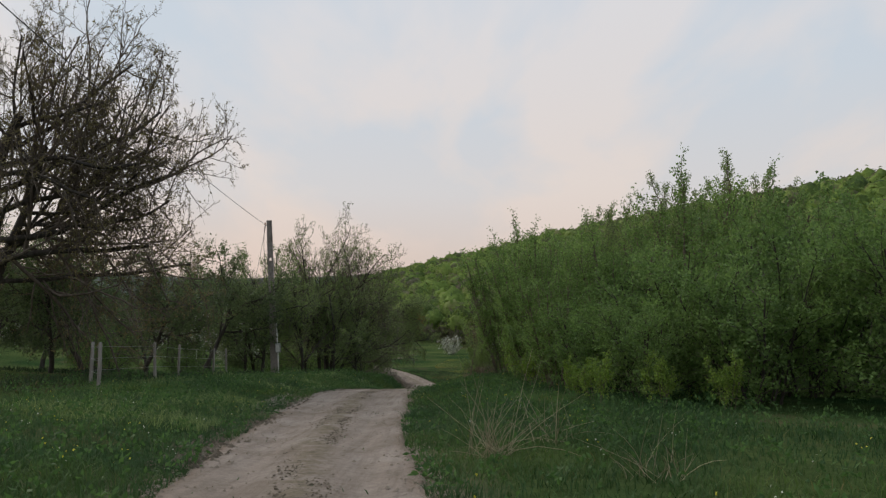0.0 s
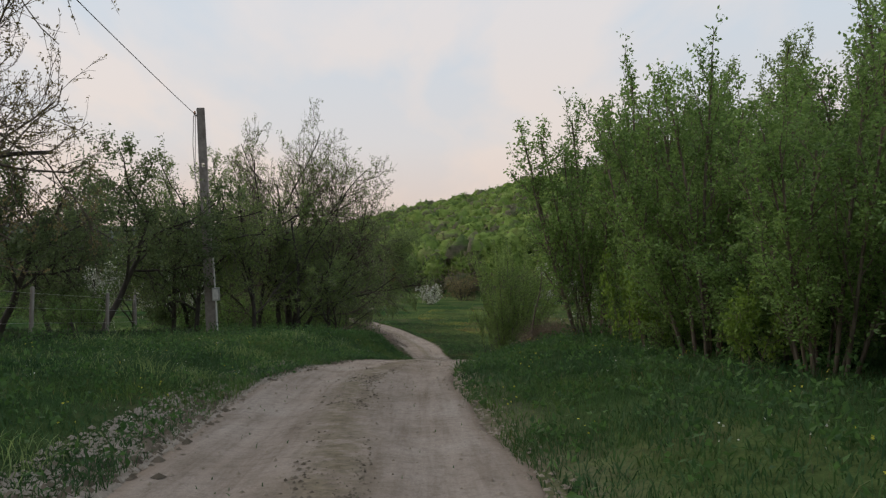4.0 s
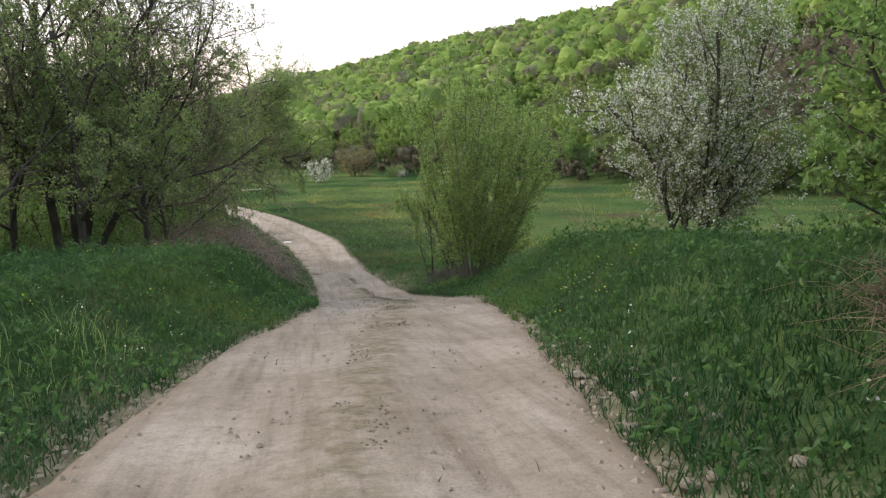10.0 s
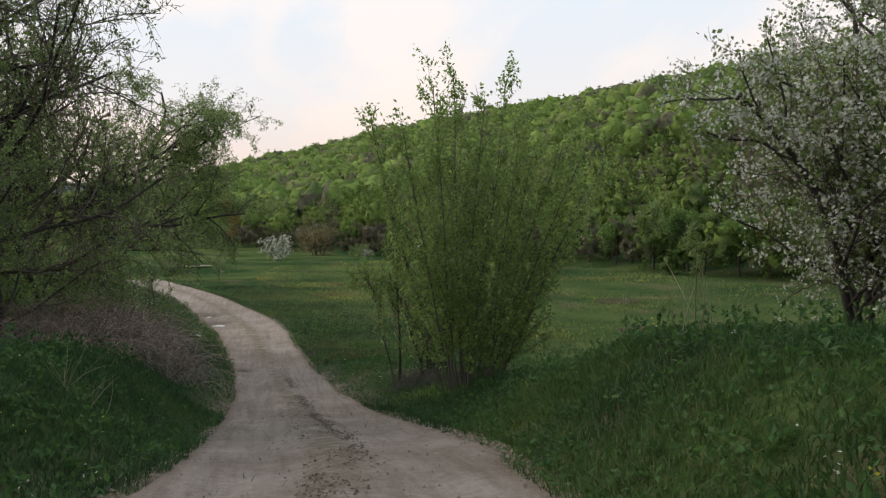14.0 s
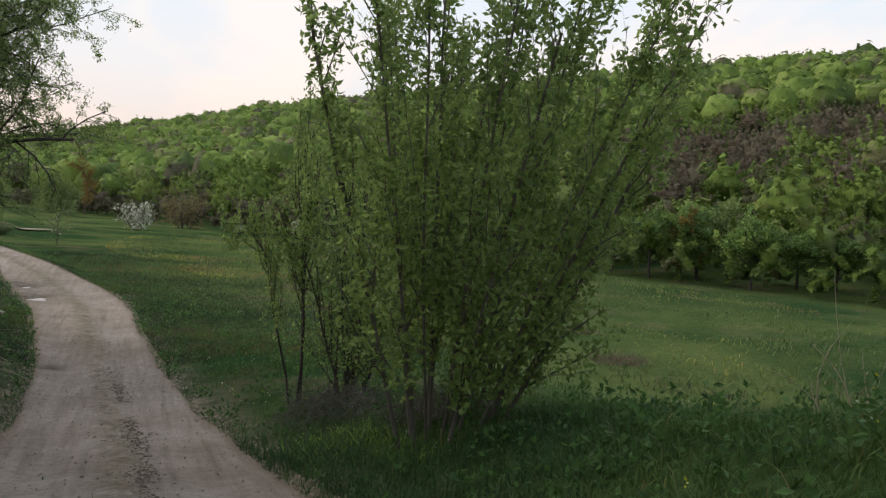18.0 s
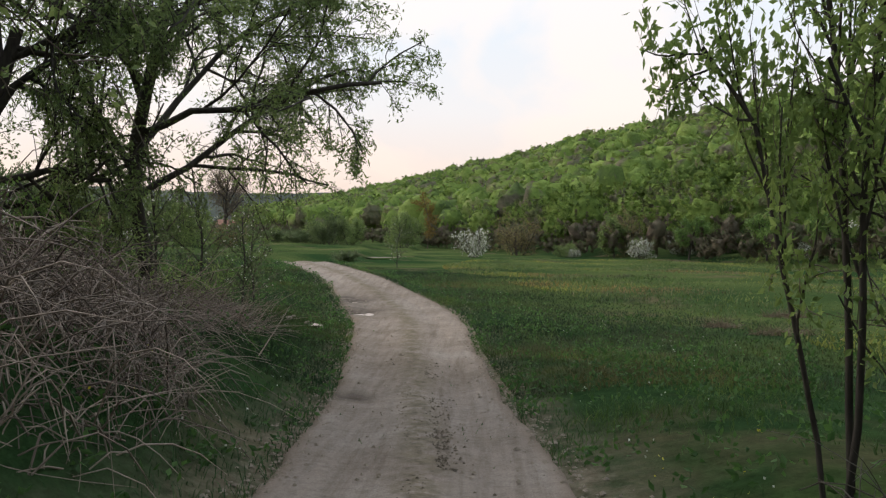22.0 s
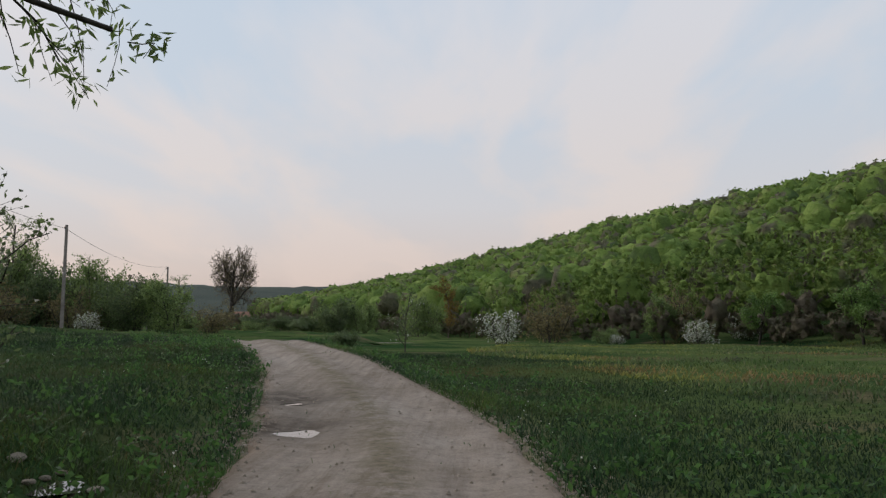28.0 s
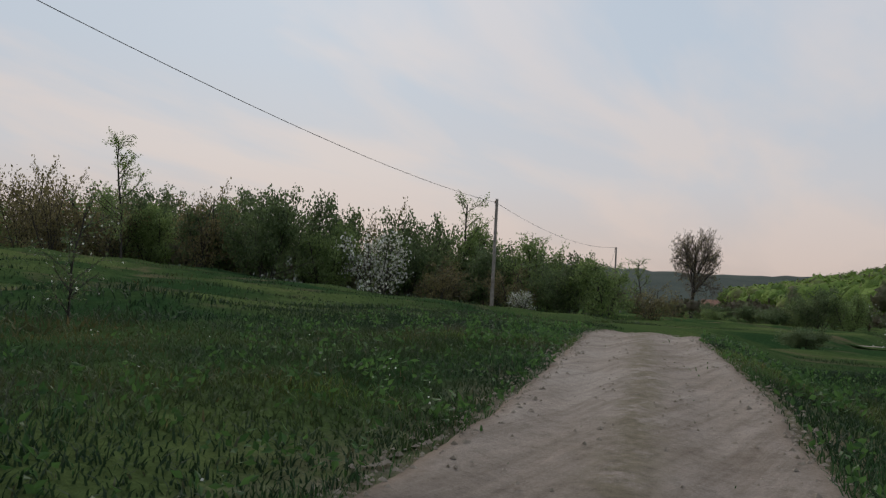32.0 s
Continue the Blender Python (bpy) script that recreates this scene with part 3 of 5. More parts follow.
gx, gy = spread_axis(-3200, 3200, -11, 9, 0.4, 1.075), spread_axis(-900, 3400, -8, 98, 0.5, 1.07)
GX, GY = np.meshgrid(gx, gy, indexing="ij")
g_left, g_right, _ = ROAD(GY)
g_out = np.maximum(g_left - GX, GX - g_right)
GZ = land(GX, GY) - 0.12 * (1 - smooth(-0.35, 0.05, g_out)) - 0.01
ii, jj = np.meshgrid(np.arange(len(gx) - 1), np.arange(len(gy) - 1), indexing="ij")
base = (ii * len(gy) + jj).ravel()
me = mesh_of("ground", np.stack([GX, GY, GZ], -1).reshape(-1, 3), np.stack([base, base + len(gy), base + len(gy) + 1, base + 1], 1), TURF)
point_values(me, "worn", np.clip(1 - g_out / 0.75, 0, 1) * (GY < 97))
tagged(part("ground", me), "uneven green turf of a valley meadow beside a dirt road", "ground", kind="structure")

ry = np.arange(-28, 97, 0.2)
u = np.linspace(-1, 1, 33)
r_left, r_right, _ = ROAD(ry)
wob_l = np.array([noise.fractal((0, y * 0.8, 3.1), 0.9, 2.1, 4) for y in ry]) * 0.10
wob_r = np.array([noise.fractal((7, y * 0.8, 9.4), 0.9, 2.1, 4) for y in ry]) * 0.10
r_left, r_right = r_left + wob_l - 0.03, r_right + wob_r + 0.03
RX = (r_left + r_right)[:, None] / 2 + (r_right - r_left)[:, None] / 2 * u[None]
RY = np.repeat(ry[:, None], len(u), 1)
rut = -0.045 * np.exp(-((np.abs(u) - 0.50) / 0.17) ** 2) + 0.025 * np.exp(-(u / 0.16) ** 2)
bumps = np.array([[noise.fractal((x * 1.1, y * 1.1, 0.5), 0.9, 2.0, 3) for x in row] for row, y in zip(RX, ry)]) * 0.010
hole = sum(d * np.exp(-(((RX - x) / a) ** 2 + ((RY - y) / b) ** 2)) for x, y, a, b, d in ((-3.6, 73.5, 0.42, 0.50, 0.07), (-4.1, 75.5, 0.28, 0.22, 0.05), (-4.0, 76.2, 0.24, 0.20, 0.05), (-2.0, 62.2, 0.3, 0.4, 0.05), (-0.9, 45.5, 0.2, 1.6, 0.05)))
RZ = land(RX, RY) + 0.012 + rut[None] + bumps * np.clip(1.2 - np.abs(u[None]), 0, 1) - hole - 0.10 * smooth(0.93, 1.0, np.abs(u))[None]
ii, jj = np.meshgrid(np.arange(len(ry) - 1), np.arange(len(u) - 1), indexing="ij")
base = (ii * len(u) + jj).ravel()
me = mesh_of("road", np.stack([RX, RY, RZ], -1).reshape(-1, 3), np.stack([base, base + 1, base + len(u) + 1, base + len(u)], 1), ROAD_DIRT)
point_values(me, "middle", np.exp(-(u / 0.17) ** 2)[None] * np.ones((len(ry), 1)))
point_values(me, "rim", smooth(0.80, 0.97, np.abs(u))[None] * np.ones((len(ry), 1)))
point_values(me, "damp", np.clip(sum(np.exp(-(((RX - x) / a) ** 2 + ((RY - y) / b) ** 2)) for x, y, a, b in ((-3.6, 73.6, 0.85, 1.0), (-4.1, 75.8, 0.8, 0.9), (-2.0, 62.2, 0.3, 0.3), (0.2, 84, 0.1, 0.1))), 0, 1))
tagged(part("road", me), "pale rutted dirt road with a gravelly middle strip", "dirt road", kind="structure")


# ---- plants beside the road ----
ORCHARD = [(6, 0.12, 0.0, 7, 0.35, 55, 0.85, 7), (6, 0.16, 0.06, 7, 0.2, 48, 0.6, 5), (4, 0.2, 0.03, 7, 0.15, 50, 0.55, 3), (2, 0.22, 0.0, 0, 0, 0, 0, 3)]
WILLOW = [(7, 0.09, 0.03, 10, 0.36, 56, 0.92, 9), (8, 0.14, 0.05, 9, 0.22, 45, 0.55, 6), (6, 0.16, -0.06, 8, 0.15, 45, 0.55, 4), (4, 0.17, -0.25, 5, 0.15, 40, 0.6, 3), (3, 0.18, -0.4, 0, 0, 0, 0, 3)]
SLIM = [(9, 0.05, 0.05, 15, 0.12, 40, 0.32, 6), (4, 0.14, 0.12, 6, 0.15, 45, 0.5, 3), (2, 0.25, 0.05, 0, 0, 0, 0, 3)]


def stems(seed, count, radius, spread, height, thick):
    rng = random.Random(seed)
    out = []
    for i in range(count):
        a = i * 2.4 + rng.uniform(-0.4, 0.4)
        r = radius * math.sqrt((i + 0.5) / count)
        x, y = r * math.cos(a), r * math.sin(a)
        k = spread * (r / max(radius, 0.01)) * rng.uniform(0.7, 1.2)
        out.append((x, y, (math.cos(a) * k, math.sin(a) * k, 1), height * rng.uniform(0.78, 1.05) * (1 - 0.18 * r / max(radius, 0.01)), thick * rng.uniform(0.7, 1.2)))
    return out


SHOOTS = [(10, 0.028, 0.03, 13, 0.12, 26, 0.26, 5), (4, 0.09, 0.16, 4, 0.2, 35, 0.45, 3), (2, 0.2, 0.1, 0, 0, 0, 0, 3)]
DOME = [(7, 0.10, 0.04, 9, 0.28, 54, 0.95, 8), (7, 0.12, 0.07, 8, 0.20, 46, 0.62, 6), (6, 0.15, 0.05, 6, 0.15, 48, 0.56, 4), (4, 0.2, 0.03, 5, 0.2, 48, 0.52, 3), (2, 0.24, 0.0, 0, 0, 0, 0, 3)]

# the bare walnut by the fence, and the one above the bank
walnut = plant("walnut_tree", "large bare walnut tree with budding twigs behind a fence", "tree", 3, [(0, 0, (0.12, 0.0, 1), 5.2, 0.34), (0.2, 0.1, (0.5, -0.1, 0.9), 4.8, 0.24)],
               [(8, 0.09, 0.05, 10, 0.26, 54, 0.95, 8), (8, 0.11, 0.06, 9, 0.18, 48, 0.60, 6), (6, 0.15, 0.06, 8, 0.12, 46, 0.55, 4), (4, 0.2, 0.06, 6, 0.15, 46, 0.5, 3), (2, 0.25, 0.05, 0, 0, 0, 0, 3)], BARK,
               [((4,), 4.0, 0.10, 0.045, -0.3, 0.01, LEAF_BUD, "bud_growth", 3, 0.03)], 16.5, 9.5, twigs=TWIG, least=0.009)
scatter(walnut, [(-20.6, 31.5, 0.4, 1.0, 1.06)])
walnut_b = plant("walnut_tree", "bare budding walnut tree rising out of green bushes", "tree", 11, [(0, 0, (0.05, 0, 1), 4.4, 0.20), (0.3, 0.2, (0.42, 0.1, 1), 4.8, 0.15), (-0.3, 0.1, (-0.42, 0.1, 1), 4.8, 0.14), (0.0, -0.2, (0.1, -0.4, 1), 4.5, 0.12)], DOME, BARK,
                 [((3, 4), 2.6, 0.09, 0.045, 0, 0.03, LEAF_OLIVE, "bud_growth", 3, 0.03)], 13.4, 5.4, twigs=TWIG, least=0.008)
scatter(walnut_b, [(-8.8, 54.7, 1.1, 1.0, 1.0)])

# orchard trees with dark crowns
orchard = plant("plum_tree", "round dark-green plum tree in an orchard", "tree", 21, [(0, 0, (0.12, 0, 1), 2.3, 0.14)], ORCHARD, BARK,
                [((2, 3), 9.5, 0.13, 0.075, 0.1, 0.14, LEAF_DARK, "crown", 4, 0.07)], 8.0, 4.5, "orchard trees", twigs=BARK, least=0.006)
scatter(orchard, [(-14.2, 44.0, 0.0, 1.0, 1.0), (-17.5, 49.0, 1.7, 0.95, 1.05), (-19.5, 41.0, 3.0, 1.05, 1.0), (-24.5, 46.0, 0.9, 1.05, 1.0), (-13.6, 53.5, 4.1, 0.9, 1.1), (-22.0, 57.0, 2.3, 1.0, 1.1), (-29.0, 40.0, 5.0, 1.1, 1.0), (-23.0, 50.0, 2.7, 1.0, 1.0), (-27.0, 44.5, 3.9, 1.0, 0.95), (-34.0, 52.0, 0.3, 1.1, 1.0), (-16.3, 40.5, 5.6, 0.95, 0.92), (-19.0, 36.5, 4.6, 0.9, 0.95), (-23.0, 38.5, 1.3, 1.0, 0.95)])
plum = plant("plum_tree", "plum tree with thin white blossom in an orchard", "tree", 22, [(0, 0, (0.1, 0.1, 1), 2.2, 0.09)], ORCHARD, BARK,
             [((2, 3), 6.0, 0.10, 0.06, 0.1, 0.06, LEAF_OLIVE, "crown", 2, 0.03), ((3,), 5.0, 0.08, 0.07, 0, 0.05, PETAL, "blossom", 3, 0.04)], 6.2, 2.7, "orchard trees", least=0.006)
scatter(plum, [(-18.0, 58.0, 0.0, 1.0, 1.0), (-27.0, 52.0, 2.0, 1.0, 1.0), (-16.2, 63.0, 4.0, 0.9, 1.0), (-33.0, 47.0, 1.0, 1.1, 1.0), (-15.6, 56.0, 3.0, 0.9, 1.0)])

# half-leafed trees on the bank before the brushwood
bank = plant("elm_tree", "slender half-leafed elm tree on the road bank", "tree", 31, [(0, 0, (0.05, 0, 1), 4.6, 0.11)],
             [(8, 0.07, 0.03, 11, 0.16, 58, 0.62, 6), (6, 0.13, 0.03, 8, 0.15, 45, 0.52, 4), (5, 0.18, 0.0, 6, 0.15, 45, 0.5, 3), (3, 0.2, -0.05, 0, 0, 0, 0, 3)], BARK,
             [((2, 3), 6.5, 0.10, 0.055, 0.1, 0.06, LEAF_OLIVE, "crown", 4, 0.05)], 8.6, 3.4, "bank trees", twigs=BARK_GREY, least=0.005)
scatter(bank, [(-7.9, 51.7, 0.0, 0.95, 1.0), (-9.6, 49.8, 2.0, 0.95, 1.0), (-11.9, 48.6, 4.1, 1.0, 1.0), (-6.4, 55.0, 1.1, 0.62, 0.9), (-10.2, 53.5, 5.2, 1.0, 0.95), (-13.5, 50.5, 3.3, 1.05, 1.0), (-6.9, 59.5, 0.6, 0.55, 0.8), (-6.6, 53.2, 2.8, 0.85, 0.85)])
under = plant("hawthorn_bush", "low green twiggy hawthorn bush under trees", "shrub", 33, stems(22, 10, 0.5, 0.9, 2.0, 0.022), [(6, 0.12, 0.02, 9, 0.1, 50, 0.5, 4), (4, 0.18, 0.02, 6, 0.1, 45, 0.5, 3), (2, 0.22, 0, 0, 0, 0, 0, 3)], BARK,
              [((1, 2), 8.0, 0.085, 0.05, 0.1, 0.05, LEAF_HAZEL, "crown", 3, 0.04)], 2.4, 1.7, "hawthorn bushes", twigs=BARK)
scatter(under, [(-7.5, 57.0, 0.0, 1.0, 1.0), (-9.8, 55.8, 1.0, 1.1, 1.1), (-9.5, 60.5, 2.0, 1.2, 1.1), (-12.5, 58.0, 3.0, 1.3, 1.2), (-8.2, 63.2, 4.0, 1.0, 1.1), (-12.0, 66.5, 5.0, 1.3, 1.2), (-14.5, 55.0, 0.5, 1.2, 1.1), (-16.0, 46.5, 1.5, 1.0, 1.0), (-20.5, 45.5, 2.5, 1.2, 1.0),
                (-10.5, 70.0, 3.5, 1.0, 1.1), (-14.5, 69.0, 4.5, 1.4, 1.2), (-17.5, 66.0, 5.5, 1.5, 1.3), (-24.0, 52.0, 0.2, 1.3, 1.1), (-29.5, 46.0, 2.2, 1.4, 1.1), (-7.0, 69.8, 1.2, 0.75, 0.8), (-7.6, 67.6, 2.9, 0.8, 0.8), (-6.3, 67.6, 4.2, 0.6, 0.7)])

# the thicket on the other side
tall = plant("willow_shrub", "tall many-stemmed willow shrub in fresh leaf at a roadside", "shrub", 41, stems(4, 13, 0.5, 0.40, 5.2, 0.034), SHOOTS, BARK_PALE,
             [((0,), 4.0, 0.085, 0.042, 0.0, 0.05, LEAF_FRESH, "shoot_leaves", 6, 0.055), ((1, 2), 10.0, 0.085, 0.044, 0.0, 0.05, LEAF_FRESH, "crown", 6, 0.055)], 6.0, 1.75, "roadside thicket")
scatter(tall, [(2.5, 33.7, 0.0, 1.15, 0.92), (3.2, 30.8, 1.0, 1.05, 1.05), (3.1, 27.5, 2.0, 1.0, 0.95), (3.3, 24.1, 3.0, 0.9, 0.78), (4.9, 33.2, 4.0, 1.15, 1.0), (5.4, 28.8, 5.0, 1.1, 0.86), (5.2, 25.0, 0.6, 1.05, 0.90),
               (8.2, 26.0, 1.6, 1.3, 1.0), (8.6, 35.5, 2.6, 1.25, 0.95), (11.5, 30.0, 3.6, 1.35, 1.05)])
low = plant("hazel_bush", "dense leafy hazel bush in deep green", "shrub", 42, stems(9, 11, 0.45, 0.5, 3.5, 0.03), [(7, 0.07, 0.03, 12, 0.10, 45, 0.42, 5), (4, 0.15, 0.1, 6, 0.1, 45, 0.48, 3), (2, 0.25, 0.05, 0, 0, 0, 0, 3)], BARK,
            [((1, 2), 9.0, 0.085, 0.055, 0.05, 0.05, LEAF_HAZEL, "crown", 5, 0.055)], 3.8, 1.9, "roadside thicket")
scatter(low, [(3.9, 21.1, 0.0, 0.85, 0.9), (4.6, 18.3, 1.2, 0.8, 0.9), (4.4, 36.6, 2.2, 1.1, 0.95), (6.2, 21.8, 3.2, 1.2, 1.05), (6.9, 17.6, 4.2, 1.1, 1.0), (9.2, 20.4, 5.2, 1.35, 1.15), (12.5, 24.5, 0.4, 1.5, 1.2),
              (10.0, 15.5, 1.4, 1.2, 1.0), (14.5, 19.5, 2.4, 1.5, 1.2), (7.5, 38.2, 3.4, 1.1, 1.1), (16.5, 28.0, 0.9, 1.6, 1.3), (13.5, 35.5, 1.9, 1.6, 1.3), (18.0, 14.0, 2.9, 1.4, 1.2), (3.8, 26.0, 3.9, 0.8, 0.8), (3.3, 29.0, 4.9, 0.6, 0.8), (3.2, 32.0, 5.6, 0.55, 0.8)])
poplar = plant("poplar_tree", "upright young poplar tree with open leafy top", "tree", 43, [(0, 0, (0.03, 0, 1), 7.6, 0.085), (0.5, 0.3, (0.14, 0.05, 1), 6.6, 0.06), (-0.5, 0.2, (-0.12, 0.03, 1), 6.9, 0.06), (0.2, -0.5, (0.05, -0.12, 1), 6.2, 0.05)],
               [(9, 0.04, 0.04, 15, 0.25, 30, 0.28, 6), (5, 0.1, 0.18, 6, 0.15, 38, 0.45, 3), (2, 0.25, 0.05, 0, 0, 0, 0, 3)], BARK_PALE,
               [((1, 2), 9.0, 0.08, 0.052, 0.05, 0.04, LEAF_OLIVE, "crown", 6, 0.05)], 8.6, 1.9, "roadside thicket")
scatter(poplar, [(8.5, 31.7, 0.0, 1.0, 1.0), (10.6, 33.0, 2.0, 1.0, 1.0), (6.6, 31.5, 4.0, 0.9, 0.95), (9.8, 27.8, 1.0, 1.0, 1.0), (13.0, 32.0, 3.0, 1.05, 1.0), (5.8, 39.6, 5.0, 0.9, 0.9), (7.4, 40.6, 0.7, 0.95, 1.0), (9.4, 42.5, 2.7, 1.0, 0.95), (4.9, 37.9, 1.7, 0.72, 0.9), (6.4, 35.2, 2.9, 0.9, 1.0)])
lime = plant("maple_sapling", "young maple sapling with bright lime-green leaves", "sapling", 44, stems(5, 5, 0.2, 0.4, 1.55, 0.012), [(6, 0.08, 0.04, 7, 0.25, 45, 0.4, 4), (4, 0.15, 0.08, 4, 0.2, 45, 0.5, 3), (3, 0.2, 0.0, 0, 0, 0, 0, 3)], BARK_PALE,
             [((1, 2), 8.0, 0.10, 0.065, 0.2, 0.03, LEAF_LIME, "crown", 4, 0.05)], 1.75, 0.75, "lime saplings")
scatter(lime, [(3.2, 17.2, 0.0, 0.55, 1.3), (2.9, 18.6, 2.0, 0.5, 1.3), (4.4, 16.4, 4.0, 0.55, 1.3), (2.6, 24.8, 1.0, 0.7, 1.2), (2.5, 29.2, 3.0, 0.75, 1.3), (5.6, 15.9, 5.0, 0.6, 1.2), (2.6, 31.0, 4.4, 0.8, 1.7)])

# the white pear and the bird cherry by the meadow
pear = plant("pear_tree", "wild pear tree covered in white blossom at a meadow's edge", "tree", 51, stems(12, 8, 0.3, 0.62, 3.3, 0.05), [(8, 0.1, 0.03, 11, 0.08, 50, 0.5, 6), (6, 0.14, 0.06, 8, 0.1, 48, 0.5, 4), (4, 0.2, 0.02, 6, 0.15, 45, 0.5, 3), (3, 0.2, 0, 0, 0, 0, 0, 3)], BARK,
             [((2, 3), 9.0, 0.06, 0.04, 0, 0.04, LEAF_OLIVE, "foliage", 2, 0.03), ((2, 3), 5.0, 0.045, 0.045, 0, 0.04, PETAL, "blossom", 4, 0.028)], 5.7, 2.25)
scatter(pear, [(5.5, 45.1, 0.0, 1.0, 1.0)])
cherry_stems = [(x, y, (wx + 0.085, wy, wz), ln, r) for x, y, (wx, wy, wz), ln, r in stems(15, 22, 0.45, 0.46, 5.7, 0.022)]
cherry = plant("bird_cherry_shrub", "tall bird cherry shrub with many upright leafy stems", "shrub", 52, cherry_stems, [(10, 0.022, 0.02, 15, 0.10, 24, 0.20, 5), (4, 0.08, 0.14, 3, 0.2, 35, 0.4, 3), (2, 0.15, 0.06, 0, 0, 0, 0, 3)], BARK_GREY,
               [((0,), 14.0, 0.092, 0.048, 0.3, 0.04, LEAF_BIRD, "shoot_leaves", 6, 0.045), ((1, 2), 8.0, 0.09, 0.046, 0.3, 0.04, LEAF_BIRD, "crown", 6, 0.05)], 6.6, 2.35)
scatter(cherry, [(2.5, 52.0, 0.0, 1.0, 1.0)])
elder = plant("elder_bush", "dark leggy elder bush with bare crooked stems", "shrub", 53, [(0, 0, (-0.06, 0, 1), 3.6, 0.036), (0.2, 0.06, (0.14, 0.05, 1), 3.3, 0.034), (0.32, -0.1, (0.25, -0.05, 1), 3.0, 0.026)], [(12, 0.15, 0.03, 13, 0.36, 32, 0.36, 5), (5, 0.12, 0.14, 6, 0.2, 38, 0.5, 3), (3, 0.2, 0, 0, 0, 0, 0, 3)], BARK,
              [((1, 2), 11.0, 0.075, 0.038, 0.2, 0.04, LEAF_BIRD, "crown", 4, 0.035)], 4.5, 1.6)
scatter(elder, [(1.95, 56.4, 3.7, 0.76, 1.5)])
privet = plant("privet_bush", "twiggy green privet bush between taller shrubs", "shrub", 54, stems(31, 9, 0.35, 0.5, 2.6, 0.02), [(7, 0.14, 0.03, 12, 0.06, 48, 0.42, 4), (4, 0.2, 0.1, 6, 0.1, 45, 0.48, 3), (2, 0.22, 0.05, 0, 0, 0, 0, 3)], BARK,
               [((0,), 5.0, 0.065, 0.032, 0.1, 0.06, LEAF_BIRD, "stem_leaves", 4, 0.05), ((1, 2), 6.5, 0.065, 0.032, 0.1, 0.05, LEAF_BIRD, "crown", 4, 0.05)], 3.0, 1.0)
scatter(privet, [(2.55, 55.9, 0.0, 1.1, 1.15)])

# willows over the road
willow = plant("willow_tree", "spreading old willow tree with drooping half-bare twigs", "tree", 61, [(0, 0, (0.06, 0.0, 1), 5.0, 0.175)], WILLOW, BARK,
               [((3, 4), 7.5, 0.105, 0.032, 0.6, 0.03, LEAF_OLIVE, "crown", 4, 0.04)], 10.6, 6.2, trim=lambda x, y, z: y > 1.7 and x > 4.3 - 0.5 * y, twigs=BARK, least=0.004)
scatter(willow, [(-6.85, 67.0, 0.0, 1.0, 1.0)])
old_willow = plant("willow_tree", "old willow tree with a crooked forked trunk", "tree", 62, [(0, 0, (-0.35, 0.0, 1), 3.6, 0.26), (0.1, 0.1, (0.75, -0.1, 0.8), 3.4, 0.18)], WILLOW, BARK,
                   [((3, 4), 5.0, 0.105, 0.034, 0.5, 0.03, LEAF_OLIVE, "crown", 4, 0.04)], 8.6, 4.6, twigs=BARK, least=0.004)
scatter(old_willow, [(-9.7, 63.5, 0.0, 1.0, 1.0)])


# ---- heaps of dead wood and dry stalks ----
def heap(name, label, category, seed, x, y, rx, ry, height, count, length, thick, material, upright=0.2, reach=1.15, arch=0.0):
    """A tangle of stalks over an oval patch; arch: how far the stalks bow up and over."""
    rng = np.random.default_rng(seed)
    root = thing(name, x, y, label, category)
    z0 = float(land(x, y))
    a, r = rng.uniform(0, 2 * np.pi, count), np.sqrt(rng.uniform(0, 1, count))
    px, py = rx * r * np.cos(a), ry * r * np.sin(a)
    pz = land(x + px, y + py) - z0 + 0.02 + height * (1 - r * r) * rng.uniform(0, 1, count)
    s = np.linspace(0, 1, 5)[:, None]
    lines, stout = [], max(2, count // 110)
    for k in range(count):
        d = rng.normal(size=3)
        d[2] = d[2] * 0.35 + upright
        d = unit(d)
        ln = length * rng.uniform(0.4, 1.3) * (reach if k < stout else 1)
        bend = rng.normal(0, 0.26, 3)
        bow = np.array([0, 0, 1.0]) * arch * ln * rng.uniform(0.2, 1.2)
        p = np.array([px[k], py[k], pz[k]]) + d * ln * s + bend * ln * s * s + bow * 4 * s * (0.8 - s)
        p[:, 2] = np.maximum(p[:, 2], land(x + p[:, 0], y + p[:, 1]) - z0 - 0.02)
        lines.append((p, thick * rng.uniform(0.5, 1.3) * np.array([1, 0.9, 0.75, 0.6, 0.3]) * (1.5 if k < stout else 1), 4 if k < stout else 3))
    for one in lines[:stout]:
        part("branch", mesh_of("branch", *tubes([one]), material), root)
    tagged(part("brush_tangle", mesh_of("brush_tangle", *tubes(lines[stout:]), material), root), kind="stuff")
    return root


